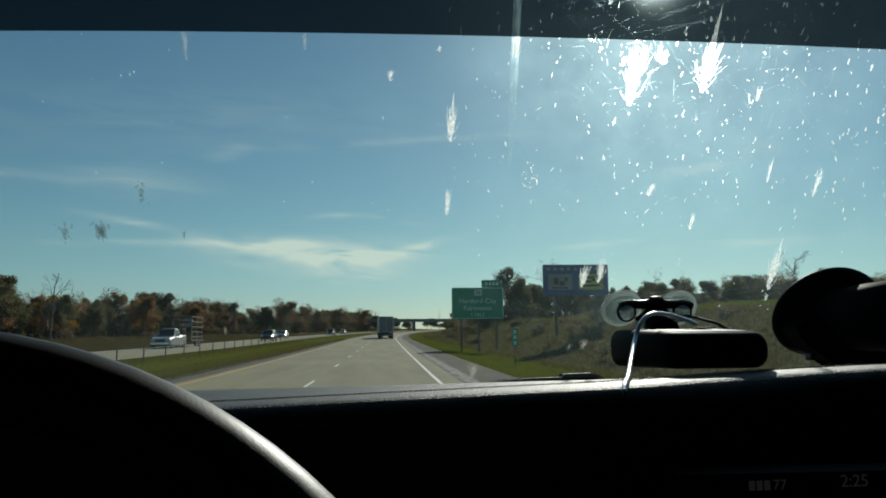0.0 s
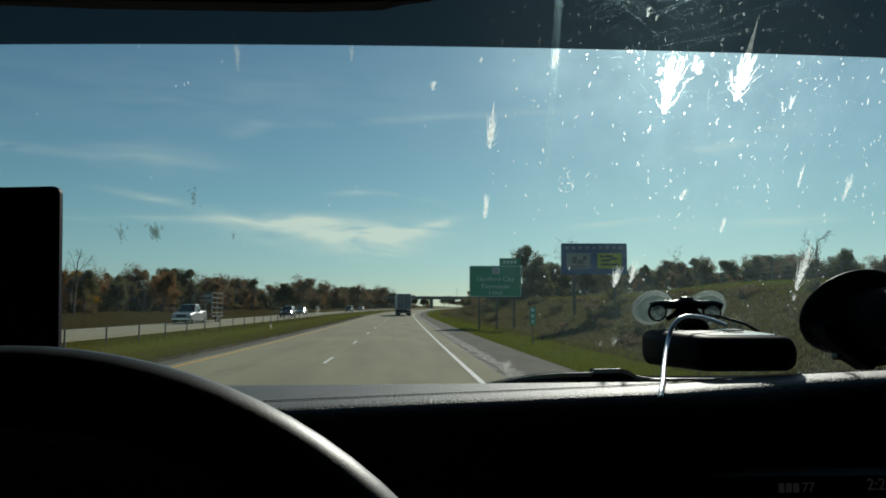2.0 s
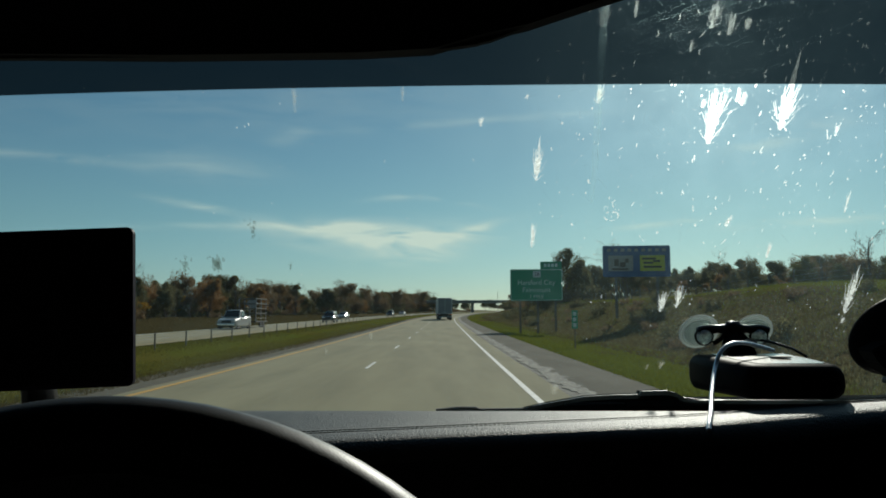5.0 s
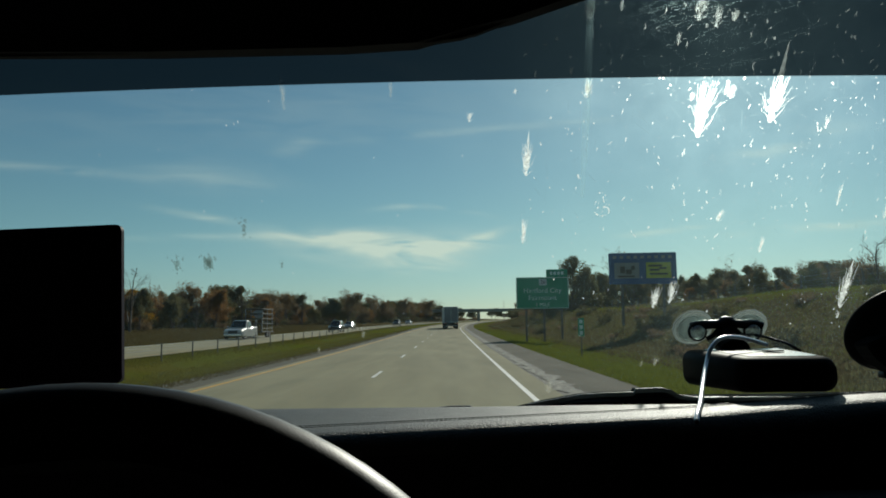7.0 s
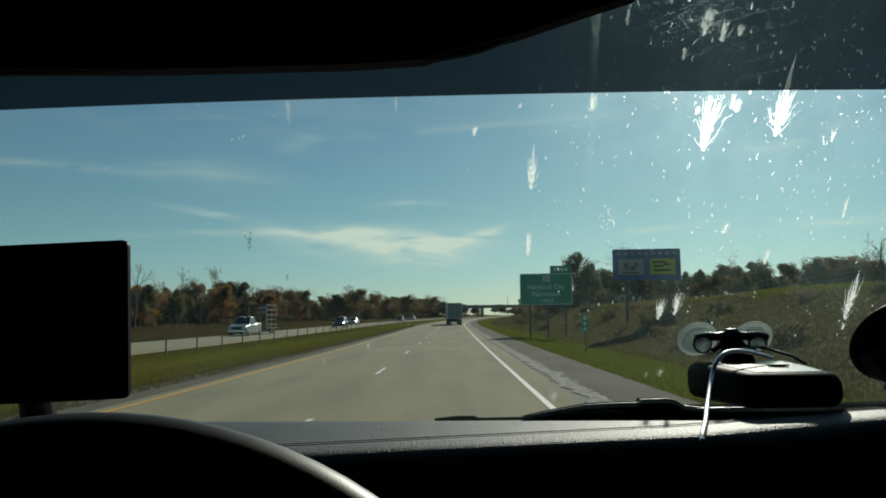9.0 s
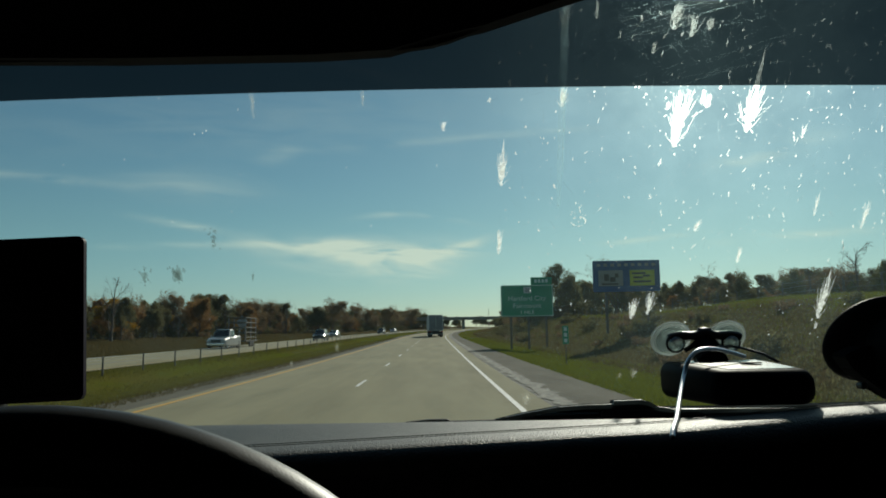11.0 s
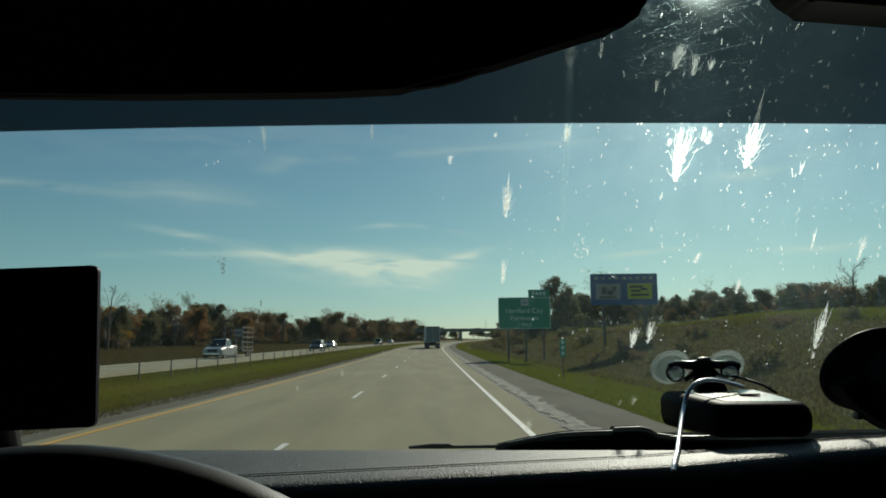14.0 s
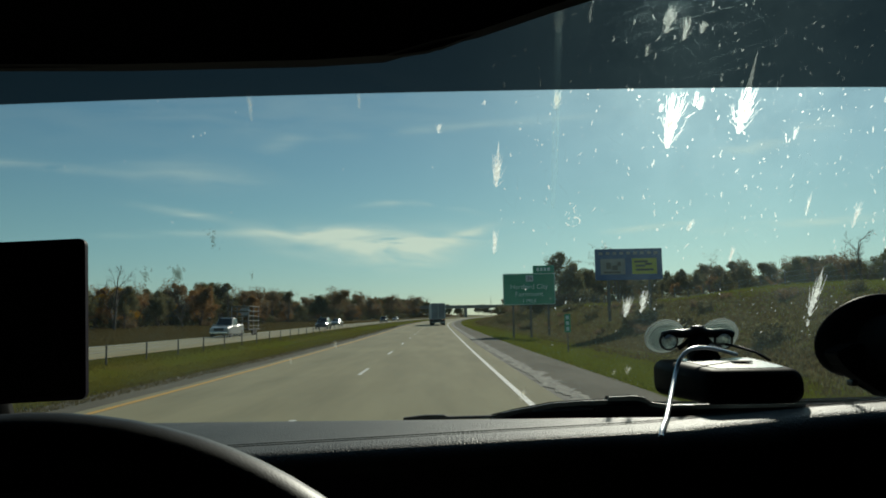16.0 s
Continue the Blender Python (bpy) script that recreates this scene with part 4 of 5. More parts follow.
def build_visor():
    v = thing("sun_visor", "black fabric sun visor folded down at the roof edge", "sun visor")
    bm = fresh()
    edge = [(-0.50, 0.188), (-0.20, 0.1885), (-0.07, 0.1895), (-0.02, 0.192), (0.015, 0.197), (0.045, 0.208), (0.09, 0.2225), (0.125, 0.233), (0.142, 0.240), (0.151, 0.249), (0.155, 0.262), (0.155, 0.33), (-0.50, 0.33)]
    prism(bm, edge, -0.007, 0.007, lambda a, b, w: (a, 0.49 + w - 0.10 * (b - 0.19), EYE + b))
    bmesh.ops.bevel(bm, geom=list(bm.edges), offset=0.0045, segments=3, affect="EDGES")
    part("board", bm, FABRIC, v)
    part("label_patch", box(fresh(), (-0.16, 0.4815, EYE + 0.225), (0.13, 0.0012, 0.010)), MIRROR_SHELL, v, "faint pale strip")
    part("hinge_rod", tube(fresh(), [(-0.50, 0.475, EYE + 0.322), (0.22, 0.475, EYE + 0.322)], 0.005, 10), PLASTIC, v)
    part("hinge_bracket", box(fresh(), (-0.45, 0.475, EYE + 0.335), (0.05, 0.03, 0.03), 0.005), PLASTIC, v)


build_visor()


def build_mirror():
    v = thing("rear_view_mirror", "grey-beige rear-view mirror housing under the roof", "mirror", pose(0.36, 0.490, EYE + 0.284, -4, 0, 9))
    bm = fresh()
    prism(bm, rounded(0.24, 0.072, 0.025), -0.004, 0.024, lambda a, b, w: (a, w, b))
    bmesh.ops.bevel(bm, geom=list(bm.edges), offset=0.004, segments=2, affect="EDGES")
    part("housing", bm, MIRROR_SHELL, v, smooth=False)
    part("mirror_face", prism(fresh(), rounded(0.228, 0.060, 0.02), -0.0065, -0.0045, lambda a, b, w: (a, w, b)), MIRROR, v)
    part("stalk", tube(fresh(), [(0, 0.02, 0.01), (0.0, 0.03, 0.05), (0, 0.028, 0.095)], 0.009, 10), PLASTIC, v)


build_mirror()


def build_wipers():
    w = thing("windscreen_wiper", "black windscreen wiper parked along the foot of the glass", "wiper")
    g = lambda x, z, o: on_glass(x, z, o)
    # hooked arm: thin tip, wide channel, squared hump, then away along the glass foot
    def ribbon(pts, th):
        bm = fresh()
        rows = []
        for x, lo, hi in pts:
            rows.append([bm.verts.new(g(x, lo, 0.012)), bm.verts.new(g(x, hi, 0.012)), bm.verts.new(g(x, hi, 0.012 + th)), bm.verts.new(g(x, lo, 0.012 + th))])
        for a, b in zip(rows, rows[1:]):
            for k in range(4):
                bm.faces.new((a[k], a[(k + 1) % 4], b[(k + 1) % 4], b[k]))
        bm.faces.new(rows[0][::-1])
        bm.faces.new(rows[-1])
        return bm
    part("arm", ribbon([(0.065, -0.104, -0.0805), (0.09, -0.104, -0.0745), (0.125, -0.104, -0.068), (0.15, -0.104, -0.0665), (0.178, -0.104, -0.066), (0.179, -0.104, -0.0628), (0.205, -0.104, -0.0622), (0.214, -0.104, -0.0645), (0.222, -0.104, -0.0695), (0.24, -0.104, -0.072), (0.75, -0.104, -0.078)], 0.012), WIPER, w, "black pressed arm")
    # Glossier strip added along the arm to draw its thin edge highlights.
    edge = [(0.075, -0.0775), (0.09, -0.0745), (0.125, -0.068), (0.15, -0.0665), (0.178, -0.066), (0.179, -0.0628), (0.205, -0.0622), (0.214, -0.0645), (0.222, -0.0695), (0.24, -0.072), (0.60, -0.0765)]
    part("arm_edge", ribbon([(x, z - 0.0007, z + 0.0004) for x, z in edge], -0.003), PLASTIC, w, "thin glossy strip standing in for the arm's edge highlight")
    part("spring_cover", ribbon([(0.168, -0.0775, -0.0735), (0.17, -0.0775, -0.0722), (0.262, -0.0780, -0.0718), (0.264, -0.0780, -0.0735)], -0.006), PLASTIC, w, "boxed spring cover on the arm")
    part("channel", ribbon([(0.105, -0.0765, -0.0740), (0.15, -0.0755, -0.0725), (0.165, -0.0755, -0.0735)], -0.004), CHROME, w, "glinting rib on the arm")
    part("blade", ribbon([(-0.022, -0.0835, -0.0810), (0.0, -0.0835, -0.0785), (0.018, -0.0835, -0.0785), (0.022, -0.0835, -0.0805), (0.30, -0.0835, -0.0785)], 0.006), RUBBER, w, "thin rubber blade")
    part("rear_arm", ribbon([(0.15, -0.104, -0.0705), (0.30, -0.104, -0.0715), (0.47, -0.104, -0.0705), (0.50, -0.104, -0.0665), (0.53, -0.104, -0.0665), (0.62, -0.104, -0.0705), (1.0, -0.104, -0.074)], 0.020), WIPER, w)


build_wipers()


def build_car_shell():
    # Unseen body: roof and windowless sides added to keep daylight off the cabin.
    c = thing("car_shell", "plain dark car body closing in the cabin", "car", kind="structure")
    dark, lining = CAR_DARK, PLASTIC_MATT
    x0, x1 = -0.64, 1.15
    bm = fresh()
    prism(bm, [(0.437, 0.358), (0.40, 0.385), (-1.9, 0.385), (-1.9, 0.345), (0.40, 0.345)], x0, x1, lambda u, v, w: (w, u, EYE + v))
    part("headliner", bm, FABRIC, c)
    for x in (x0 - 0.03, x1):
        bm = fresh()
        prism(bm, [(0.745, -0.10), (0.437, 0.358), (0.40, 0.385), (-1.9, 0.385), (-2.0, -0.1), (-2.0, -1.15), (1.7, -1.15), (1.7, -0.35)], x, x + 0.03, lambda u, v, w: (w, u, EYE + v))
        part("side_panel", bm, dark, c)
    part("rear_panel", box(fresh(), (0.255, -1.98, EYE - 0.38), (1.79, 0.05, 1.5)), dark, c)
    part("floor_panel", box(fresh(), (0.255, -0.15, EYE - 1.13), (1.79, 3.7, 0.05)), dark, c)
    bm = fresh()
    prism(bm, [(0.760, -0.125), (0.85, -0.14), (1.25, -0.22), (1.68, -0.35), (1.7, -1.1), (1.66, -1.1), (1.64, -0.4), (1.2, -0.26), (0.76, -0.165)], x0, x1, lambda u, v, w: (w, u, EYE + v))
    part("bonnet", bm, dark, c)
    for x in (x0 + 0.09, x1 - 0.09):
        for y in (1.15, -1.45):
            part("tyre", lathe(fresh(), [(0.20, -0.1), (0.31, -0.1), (0.335, -0.07), (0.335, 0.07), (0.31, 0.1), (0.20, 0.1)], pose(x, y, 0.335, 0, 90), 32), RUBBER, c)


build_car_shell()


# ---- beside the road ----
def on_land(x, y, turn=0.0, dz=0.0):
    return pose(x, y, land(x, y) + dz, 0, 0, turn)


def build_fence():
    """Cable barrier in the median: thin posts and three strands."""
    f = thing("cable_barrier", "low median cable barrier on thin steel posts", "barrier")
    post_bm = fresh()
    box(post_bm, (0, 0, 0.38), (0.07, 0.05, 0.84), 0.008)
    me = finish("post", post_bm, POST_DARK)
    ys = [18 + 4.2 * k for k in range(75)]
    for y in ys:
        ob = new("post", me)
        ob.parent = f
        x = -13.6 + bend(y)
        ob.matrix_world = pose(x, y, land(x, y), 0, 0, 0)
    for h in (0.50, 0.62, 0.74):
        pts = [(-13.6 + bend(y), y, land(-13.6 + bend(y), y) + h) for y in ys]
        part("strand", tube(fresh(), pts, 0.010, 5), STEEL, f)


build_fence()


def build_wire_fence():
    """Old field fence along the crest of the bank."""
    f = thing("wire_fence", "old wire field fence on thin grey wooden posts", "fence")
    rng = random.Random(44)
    ys = [24 + 3.6 * k for k in range(34)]
    spot = lambda y: (23.0 + 0.5 * math.sin(y * 0.05) + bend(y), y)
    for y in ys:
        x, _ = spot(y)
        h = 1.25 * rng.uniform(0.9, 1.15)
        bm = tube(fresh(), [(0, 0, -0.3), (0.01, 0, h * 0.6), (rng.uniform(-0.05, 0.05), rng.uniform(-0.05, 0.05), h)], [0.06, 0.055, 0.045], 6)
        part("post", bm, POST_DARK, f, m=pose(x, y, land(x, y), 0, 0, rng.uniform(0, 360)))
    for lift in (0.45, 0.8, 1.1):
        part("wire", tube(fresh(), [(*spot(y), land(*spot(y)) + lift) for y in ys], 0.008, 4), STEEL, f)


build_wire_fence()


def post(bm, x, y, z0, z1, w=0.12):
    box(bm, (x, y, (z0 + z1) / 2), (w, w * 0.8, z1 - z0), 0.006)
    return bm


def sign_board(bm, w, h, r, th=0.04):
    return prism(bm, rounded(w, h, r), -th / 2, th / 2, lambda u, v, k: (u, k, v))


def build_exit_sign():
    x, y, w, h, zc = 7.6, 61.0, 4.3, 2.6, 4.1
    g = land(x, y)
    s = thing("exit_sign", "large green motorway exit sign with pale lettering on steel posts", "road sign", pose(x, y, g, 0, 0, -4))
    up = zc - g
    part("panel", sign_board(fresh(), w, h, 0.12), SIGN_GREEN, s, m=pose(0, 0, up))
    part("exit_tab", sign_board(fresh(), 1.75, 0.62, 0.06), SIGN_GREEN, s, "small exit tab, writing too dim to read", m=pose(1.22, 0, up + h / 2 + 0.315))
    bm = fresh()
    outer, inner = rounded(w - 0.06, h - 0.06, 0.1), rounded(w - 0.14, h - 0.14, 0.08)
    a = [bm.verts.new((u, -0.024, v)) for u, v in outer]
    b = [bm.verts.new((u, -0.024, v)) for u, v in inner]
    for k in range(len(a)):
        bm.faces.new((a[k], a[(k + 1) % len(a)], b[(k + 1) % len(a)], b[k]))
    part("border", bm, SIGN_LETTER, s, m=pose(0, 0, up))
    flat = lambda u, v: pose(u, -0.03, up + v, 90)
    part("route_plate", sign_board(fresh(), 0.62, 0.52, 0.04, 0.02), SIGN_WHITE, s, "white route number plate", m=pose(0.05, -0.032, up + 0.88))
    lettering("route_number", "26", 0.42, PLASTIC_MATT, s, pose(0.05, -0.048, up + 0.88, 90))
    lettering("legend", "Hartford City", 0.56, SIGN_LETTER, s, flat(0.0, 0.18))
    lettering("legend", "Fairmount", 0.56, SIGN_LETTER, s, flat(0.0, -0.42))
    lettering("legend", "1 MILE", 0.42, SIGN_LETTER, s, flat(0.0, -0.98))
    bm = fresh()
    for k in range(4):
        box(bm, (0.75 + 0.3 * k, -0.026, up + h / 2 + 0.31), (0.2, 0.01, 0.26))
    part("tab_mark", bm, SIGN_LETTER, s)
    for px in (-1.35, 0.1, 1.55):
        part("post", post(fresh(), px, 0.10, -0.3, up + h / 2 - 0.1, 0.16), POST_DARK, s)


build_exit_sign()


def build_service_sign():
    x, y, w, h, zc = 14.1, 54.0, 4.9, 2.3, 5.5
    g = land(x, y)
    s = thing("service_sign", "blue roadside services sign with two logo panels", "road sign", pose(x, y, g, 0, 0, -3))
    up = zc - g
    part("panel", sign_board(fresh(), w, h, 0.1), SIGN_BLUE, s, m=pose(0, 0, up))
    part("logo_panel", sign_board(fresh(), 1.8, 1.15, 0.04, 0.02), SIGN_PANEL, s, "plain pale logo panel", m=pose(-1.15, -0.035, up - 0.15))
    part("logo_panel", sign_board(fresh(), 1.8, 1.15, 0.04, 0.02), SIGN_YELLOW, s, "plain yellow logo panel", m=pose(1.15, -0.035, up - 0.15))
    for k in range(9):
        part("mark", box(fresh(), (-2.0 + 0.5 * k, -0.028, up + 0.82), (0.26, 0.01, 0.20)), SIGN_PANEL, s)
    for k, (u, v, wide) in enumerate(((0.9, 0.18, 1.0), (1.45, 0.0, 0.5), (0.85, -0.12, 0.7), (1.15, -0.42, 1.3))):
        part("mark", box(fresh(), (u, -0.048, up + v), (wide, 0.006, 0.15)), PLASTIC_MATT, s)
    for u, v, wide, high in ((-1.45, -0.1, 0.35, 0.5), (-1.0, -0.25, 0.4, 0.35), (-0.7, 0.05, 0.25, 0.3), (-1.2, -0.58, 1.2, 0.12)):
        part("mark", box(fresh(), (u, -0.048, up + v), (wide, 0.006, high)), BARK, s)
    for px in (-1.5, 1.5):
        part("post", post(fresh(), px, 0.1, -0.3, up + 0.8, 0.18), POST_DARK, s)


build_service_sign()


def build_marker():
    x, y = 6.05, 34.5
    s = thing("mile_marker", "narrow green mile marker on a thin post", "road sign", on_land(x, y, -8))
    part("post", post(fresh(), 0, 0, -0.2, 1.75, 0.05), POST_DARK, s)
    part("plate", sign_board(fresh(), 0.28, 0.85, 0.02, 0.01), SIGN_GREEN, s, m=pose(0, -0.04, 1.42))
    for k in range(3):
        part("mark", box(fresh(), (0, -0.047, 1.68 - 0.26 * k), (0.14, 0.004, 0.17)), SIGN_LETTER, s)


build_marker()


def build_sign_back():
    x, y = -25.5, 98.0
    s = thing("sign_back", "grey back of a diamond road sign on two posts", "road sign", on_land(x, y, 10))
    bm = fresh()
    prism(bm, [(0, 0.85), (0.85, 0), (0, -0.85), (-0.85, 0)], -0.02, 0.02, lambda u, v, w: (u, w, v))
    part("plate", bm, SIGN_BACK, s, m=pose(0, 0, 3.0))
    for px in (-0.4, 0.4):
        part("post", post(fresh(), px, 0.08, -0.2, 3.3, 0.09), POST_DARK, s)


build_sign_back()


def build_pole(x, y, h, label, top):
    s = thing("light_mast", label, "mast", on_land(x, y))
    part("pole", tube(fresh(), [(0, 0, -0.3), (0, 0, h * 0.5), (0, 0, h)], [0.18, 0.14, 0.08], 8), STEEL, s)
    if top:
        part("lamp_head", lathe(fresh(), [(0.25, -0.2), (0.7, 0.0), (0.7, 0.25), (0.3, 0.4)], pose(0, 0, h), 10), STEEL, s)


build_pole(62.0, 285.0, 20.0, "tall thin grey light mast behind the trees", True)
build_pole(31.0, 430.0, 12.0, "far thin grey utility pole beside the overpass", False)


def build_overpass():
    y = 455.0
    cx = bend(y)
    s = thing("overpass", "distant flat concrete overpass across the motorway", "bridge", pose(cx, y, rise(y), 0, 0, 4))
    part("deck", box(fresh(), (8, 0, 5.9), (120, 10, 0.9), 0.1), BRIDGE, s)
    part("parapet", box(fresh(), (8, -5.1, 6.75), (120, 0.3, 0.9), 0.05), BRIDGE, s)
    for px in (-34, -12, 9, 26):
        part("pier", box(fresh(), (px, 0, 2.4), (1.2, 7, 6.3), 0.1), BRIDGE, s)
    bm = fresh()
    prism(bm, [(28, -2.0), (72, -2.0), (72, 5.3), (46, 5.3)], -7, 7, lambda u, v, w: (u, w, v))
    part("abutment", bm, GRASS, s)


build_overpass()


# ---- vehicles ----
def wheel(parent, x, y, r, w=0.22):
    t = part("wheel", lathe(fresh(), [(r * 0.62, -w / 2), (r * 0.93, -w / 2), (r, -w * 0.35), (r, w * 0.35), (r * 0.93, w / 2), (r * 0.62, w / 2)], pose(0, 0, 0, 0, 90), 24), RUBBER, parent, m=pose(x, y, r))
    part("rim", lathe(fresh(), [(r * 0.62, -w * 0.35), (r * 0.45, -w * 0.42), (0.05, -w * 0.3), (0.0, -w * 0.3)], pose(0, 0, 0, 0, 90), 16), RIM, t)
    part("rim", lathe(fresh(), [(r * 0.62, w * 0.35), (r * 0.45, w * 0.42), (0.05, w * 0.3), (0.0, w * 0.3)], pose(0, 0, 0, 0, 90), 16), RIM, t)


def loft_body(stations, bevel=0.05):
    """Stations (y, half width, bottom, top): a rounded body through them."""
    bm = fresh()
    rows = []
    for y, hw, lo, hi in stations:
        c = min(0.12, (hi - lo) * 0.3)
        sec = [(-hw + c * 0.3, lo), (hw - c * 0.3, lo), (hw, lo + c), (hw * 0.99, hi - c), (hw - c, hi), (-hw + c, hi), (-hw * 0.99, hi - c), (-hw, lo + c)]
        rows.append([bm.verts.new((u, y, v)) for u, v in sec])
    for a, b in zip(rows, rows[1:]):
        for k in range(8):
            bm.faces.new((a[k], a[(k + 1) % 8], b[(k + 1) % 8], b[k]))
    bm.faces.new(rows[0][::-1])
    bm.faces.new(rows[-1])
    bmesh.ops.recalc_face_normals(bm, faces=bm.faces)
    return bm


def build_car(kind, paint, label, category, at):
    """A car whose front looks along -y."""
    c = thing(category.replace(" ", "_"), label, category, at, group="oncoming traffic")
    if kind == "pickup":
        L, hw, belt, roof, cab = 5.6, 0.98, 1.12, 1.88, (-1.05, 1.15)
    elif kind == "suv":
        L, hw, belt, roof, cab = 4.7, 0.94, 1.05, 1.72, (-1.0, 2.2)
    else:
        L, hw, belt, roof, cab = 4.7, 0.91, 0.92, 1.45, (-0.9, 1.75)
    f, b = -L / 2, L / 2
    hood = belt - 0.04
    rear = belt + (0.12 if kind == "pickup" else 0.02)
    part("body", loft_body([(f, hw * 0.82, 0.42, hood - 0.30), (f + 0.12, hw * 0.93, 0.30, hood - 0.16), (f + 0.6, hw, 0.26, hood - 0.06), (cab[0], hw, 0.26, belt), (0.4, hw, 0.26, belt), (cab[1], hw, 0.26, rear), (b - 0.15, hw * 0.98, 0.30, rear), (b, hw * 0.93, 0.42, rear - 0.12)]), paint, c, smooth=False)
    part("cabin", loft_body([(cab[0] - 0.05, hw * 0.86, belt - 0.1, belt + 0.02), (cab[0] + 0.75, hw * 0.76, belt - 0.1, roof - 0.03), (cab[0] + 1.2, hw * 0.75, belt - 0.1, roof), (cab[1] - 0.45, hw * 0.75, belt - 0.1, roof - 0.02), (cab[1] + 0.05, hw * 0.82, belt - 0.1, belt + 0.25)]), paint, c)
    bm = fresh()
    y0, y1 = cab[0] + 0.02, cab[0] + 0.70
    q = [(-hw * 0.74, y0, belt + 0.06), (hw * 0.74, y0, belt + 0.06), (hw * 0.66, y1, roof - 0.08), (-hw * 0.66, y1, roof - 0.08)]
    vs = [bm.verts.new((u, v - 0.06, w + 0.02)) for u, v, w in q]
    ws = [bm.verts.new((u, v, w - 0.02)) for u, v, w in q]
    bm.faces.new(vs)
    bm.faces.new(ws[::-1])
    for k in range(4):
        bm.faces.new((vs[k], ws[k], ws[(k + 1) % 4], vs[(k + 1) % 4]))
    part("windscreen", bm, CAR_GLASS, c)
    for sx in (-1, 1):
        n = 3 if kind == "suv" else 2
        span = cab[1] - cab[0] - 1.1
        for k in range(n):
            ya = cab[0] + 0.75 + span * k / n
            yb = ya + span / n - 0.08
            bm = fresh()
            prism(bm, [(ya, belt + 0.08), (yb, belt + 0.08), (yb, roof - 0.12), (ya + (0.12 if k == 0 else 0), roof - 0.12)], 0, 0.02, lambda u, v, w: (sx * (hw * 0.80 - (v - belt) * 0.11 + w), u, v))
            part("side_window", bm, CAR_GLASS, c)
        part("headlight", box(fresh(), (sx * hw * 0.68, f + 0.09, hood - 0.30), (0.36, 0.14, 0.16), 0.03), LAMP_GLASS, c)
        part("tail_light", box(fresh(), (sx * hw * 0.84, b - 0.04, rear - 0.25), (0.16, 0.12, 0.3), 0.02), LAMP_RED, c)
        part("door_mirror", box(fresh(), (sx * (hw + 0.10), cab[0] + 0.35, belt + 0.10), (0.2, 0.12, 0.15), 0.03), paint, c)
        for wy in (f + 0.9, b - 0.95):
            wheel(c, sx * (hw - 0.12), wy, 0.37 if kind == "pickup" else 0.33)
    part("grille", box(fresh(), (0, f + 0.02, hood - 0.36), (hw * 0.95, 0.1, 0.26), 0.03), PLASTIC, c)
    part("bumper", box(fresh(), (0, f + 0.02, 0.44), (hw * 1.75, 0.16, 0.18), 0.04), CHROME if kind == "pickup" else paint, c)
    if kind == "pickup":
        part("bed", box(fresh(), (0, (cab[1] + b) / 2 + 0.05, rear + 0.004), (hw * 1.6, b - cab[1] - 0.35, 0.02)), PLASTIC_MATT, c)
    return c


def oncoming(s, y):
    x = s + bend(y)
    return pose(x, y, rise(y) + 0.02, 0, 0, -math.degrees(math.atan((bend(y + 5) - bend(y)) / 5)))


build_car("pickup", CAR_WHITE, "white pickup truck driving on the far carriageway", "pickup truck", oncoming(-21.0, 74.0))
build_car("suv", CAR_DARK, "dark grey estate car with bright headlights on the far carriageway", "car", oncoming(-17.3, 112.0))
build_car("car", CAR_SILVER, "silver saloon car on the far carriageway", "car", oncoming(-20.9, 150.0))
build_car("suv", CAR_DARK, "small dark off-road car on the far carriageway", "car", oncoming(-17.3, 205.0))
build_car("car", CAR_WHITE, "white saloon car far off on the other carriageway", "car", oncoming(-20.9, 262.0))


def build_trailer(at):
    t = thing("flat_trailer", "dark trailer stacked with metal racks behind the pickup", "trailer", at, group="oncoming traffic")
    part("deck", box(fresh(), (0, 0, 0.62), (2.1, 5.2, 0.14), 0.02), PLASTIC_MATT, t)
    part("drawbar", tube(fresh(), [(0, -2.6, 0.6), (0, -3.7, 0.55)], 0.05, 8), STEEL, t)
    for k in range(5):
        part("rack_shelf", box(fresh(), (0, 0.1, 1.0 + 0.52 * k), (1.9, 4.6, 0.09), 0.01), POST_DARK, t)
    for sx in (-1, 1):
        for y in (-2.1, 0.1, 2.3):
            part("rack_post", box(fresh(), (sx * 0.9, y, 1.9), (0.07, 0.07, 2.5)), STEEL, t)
        for y in (-0.5, 0.45):
            wheel(t, sx * 0.98, y, 0.36)


build_trailer(oncoming(-21.0, 80.9))


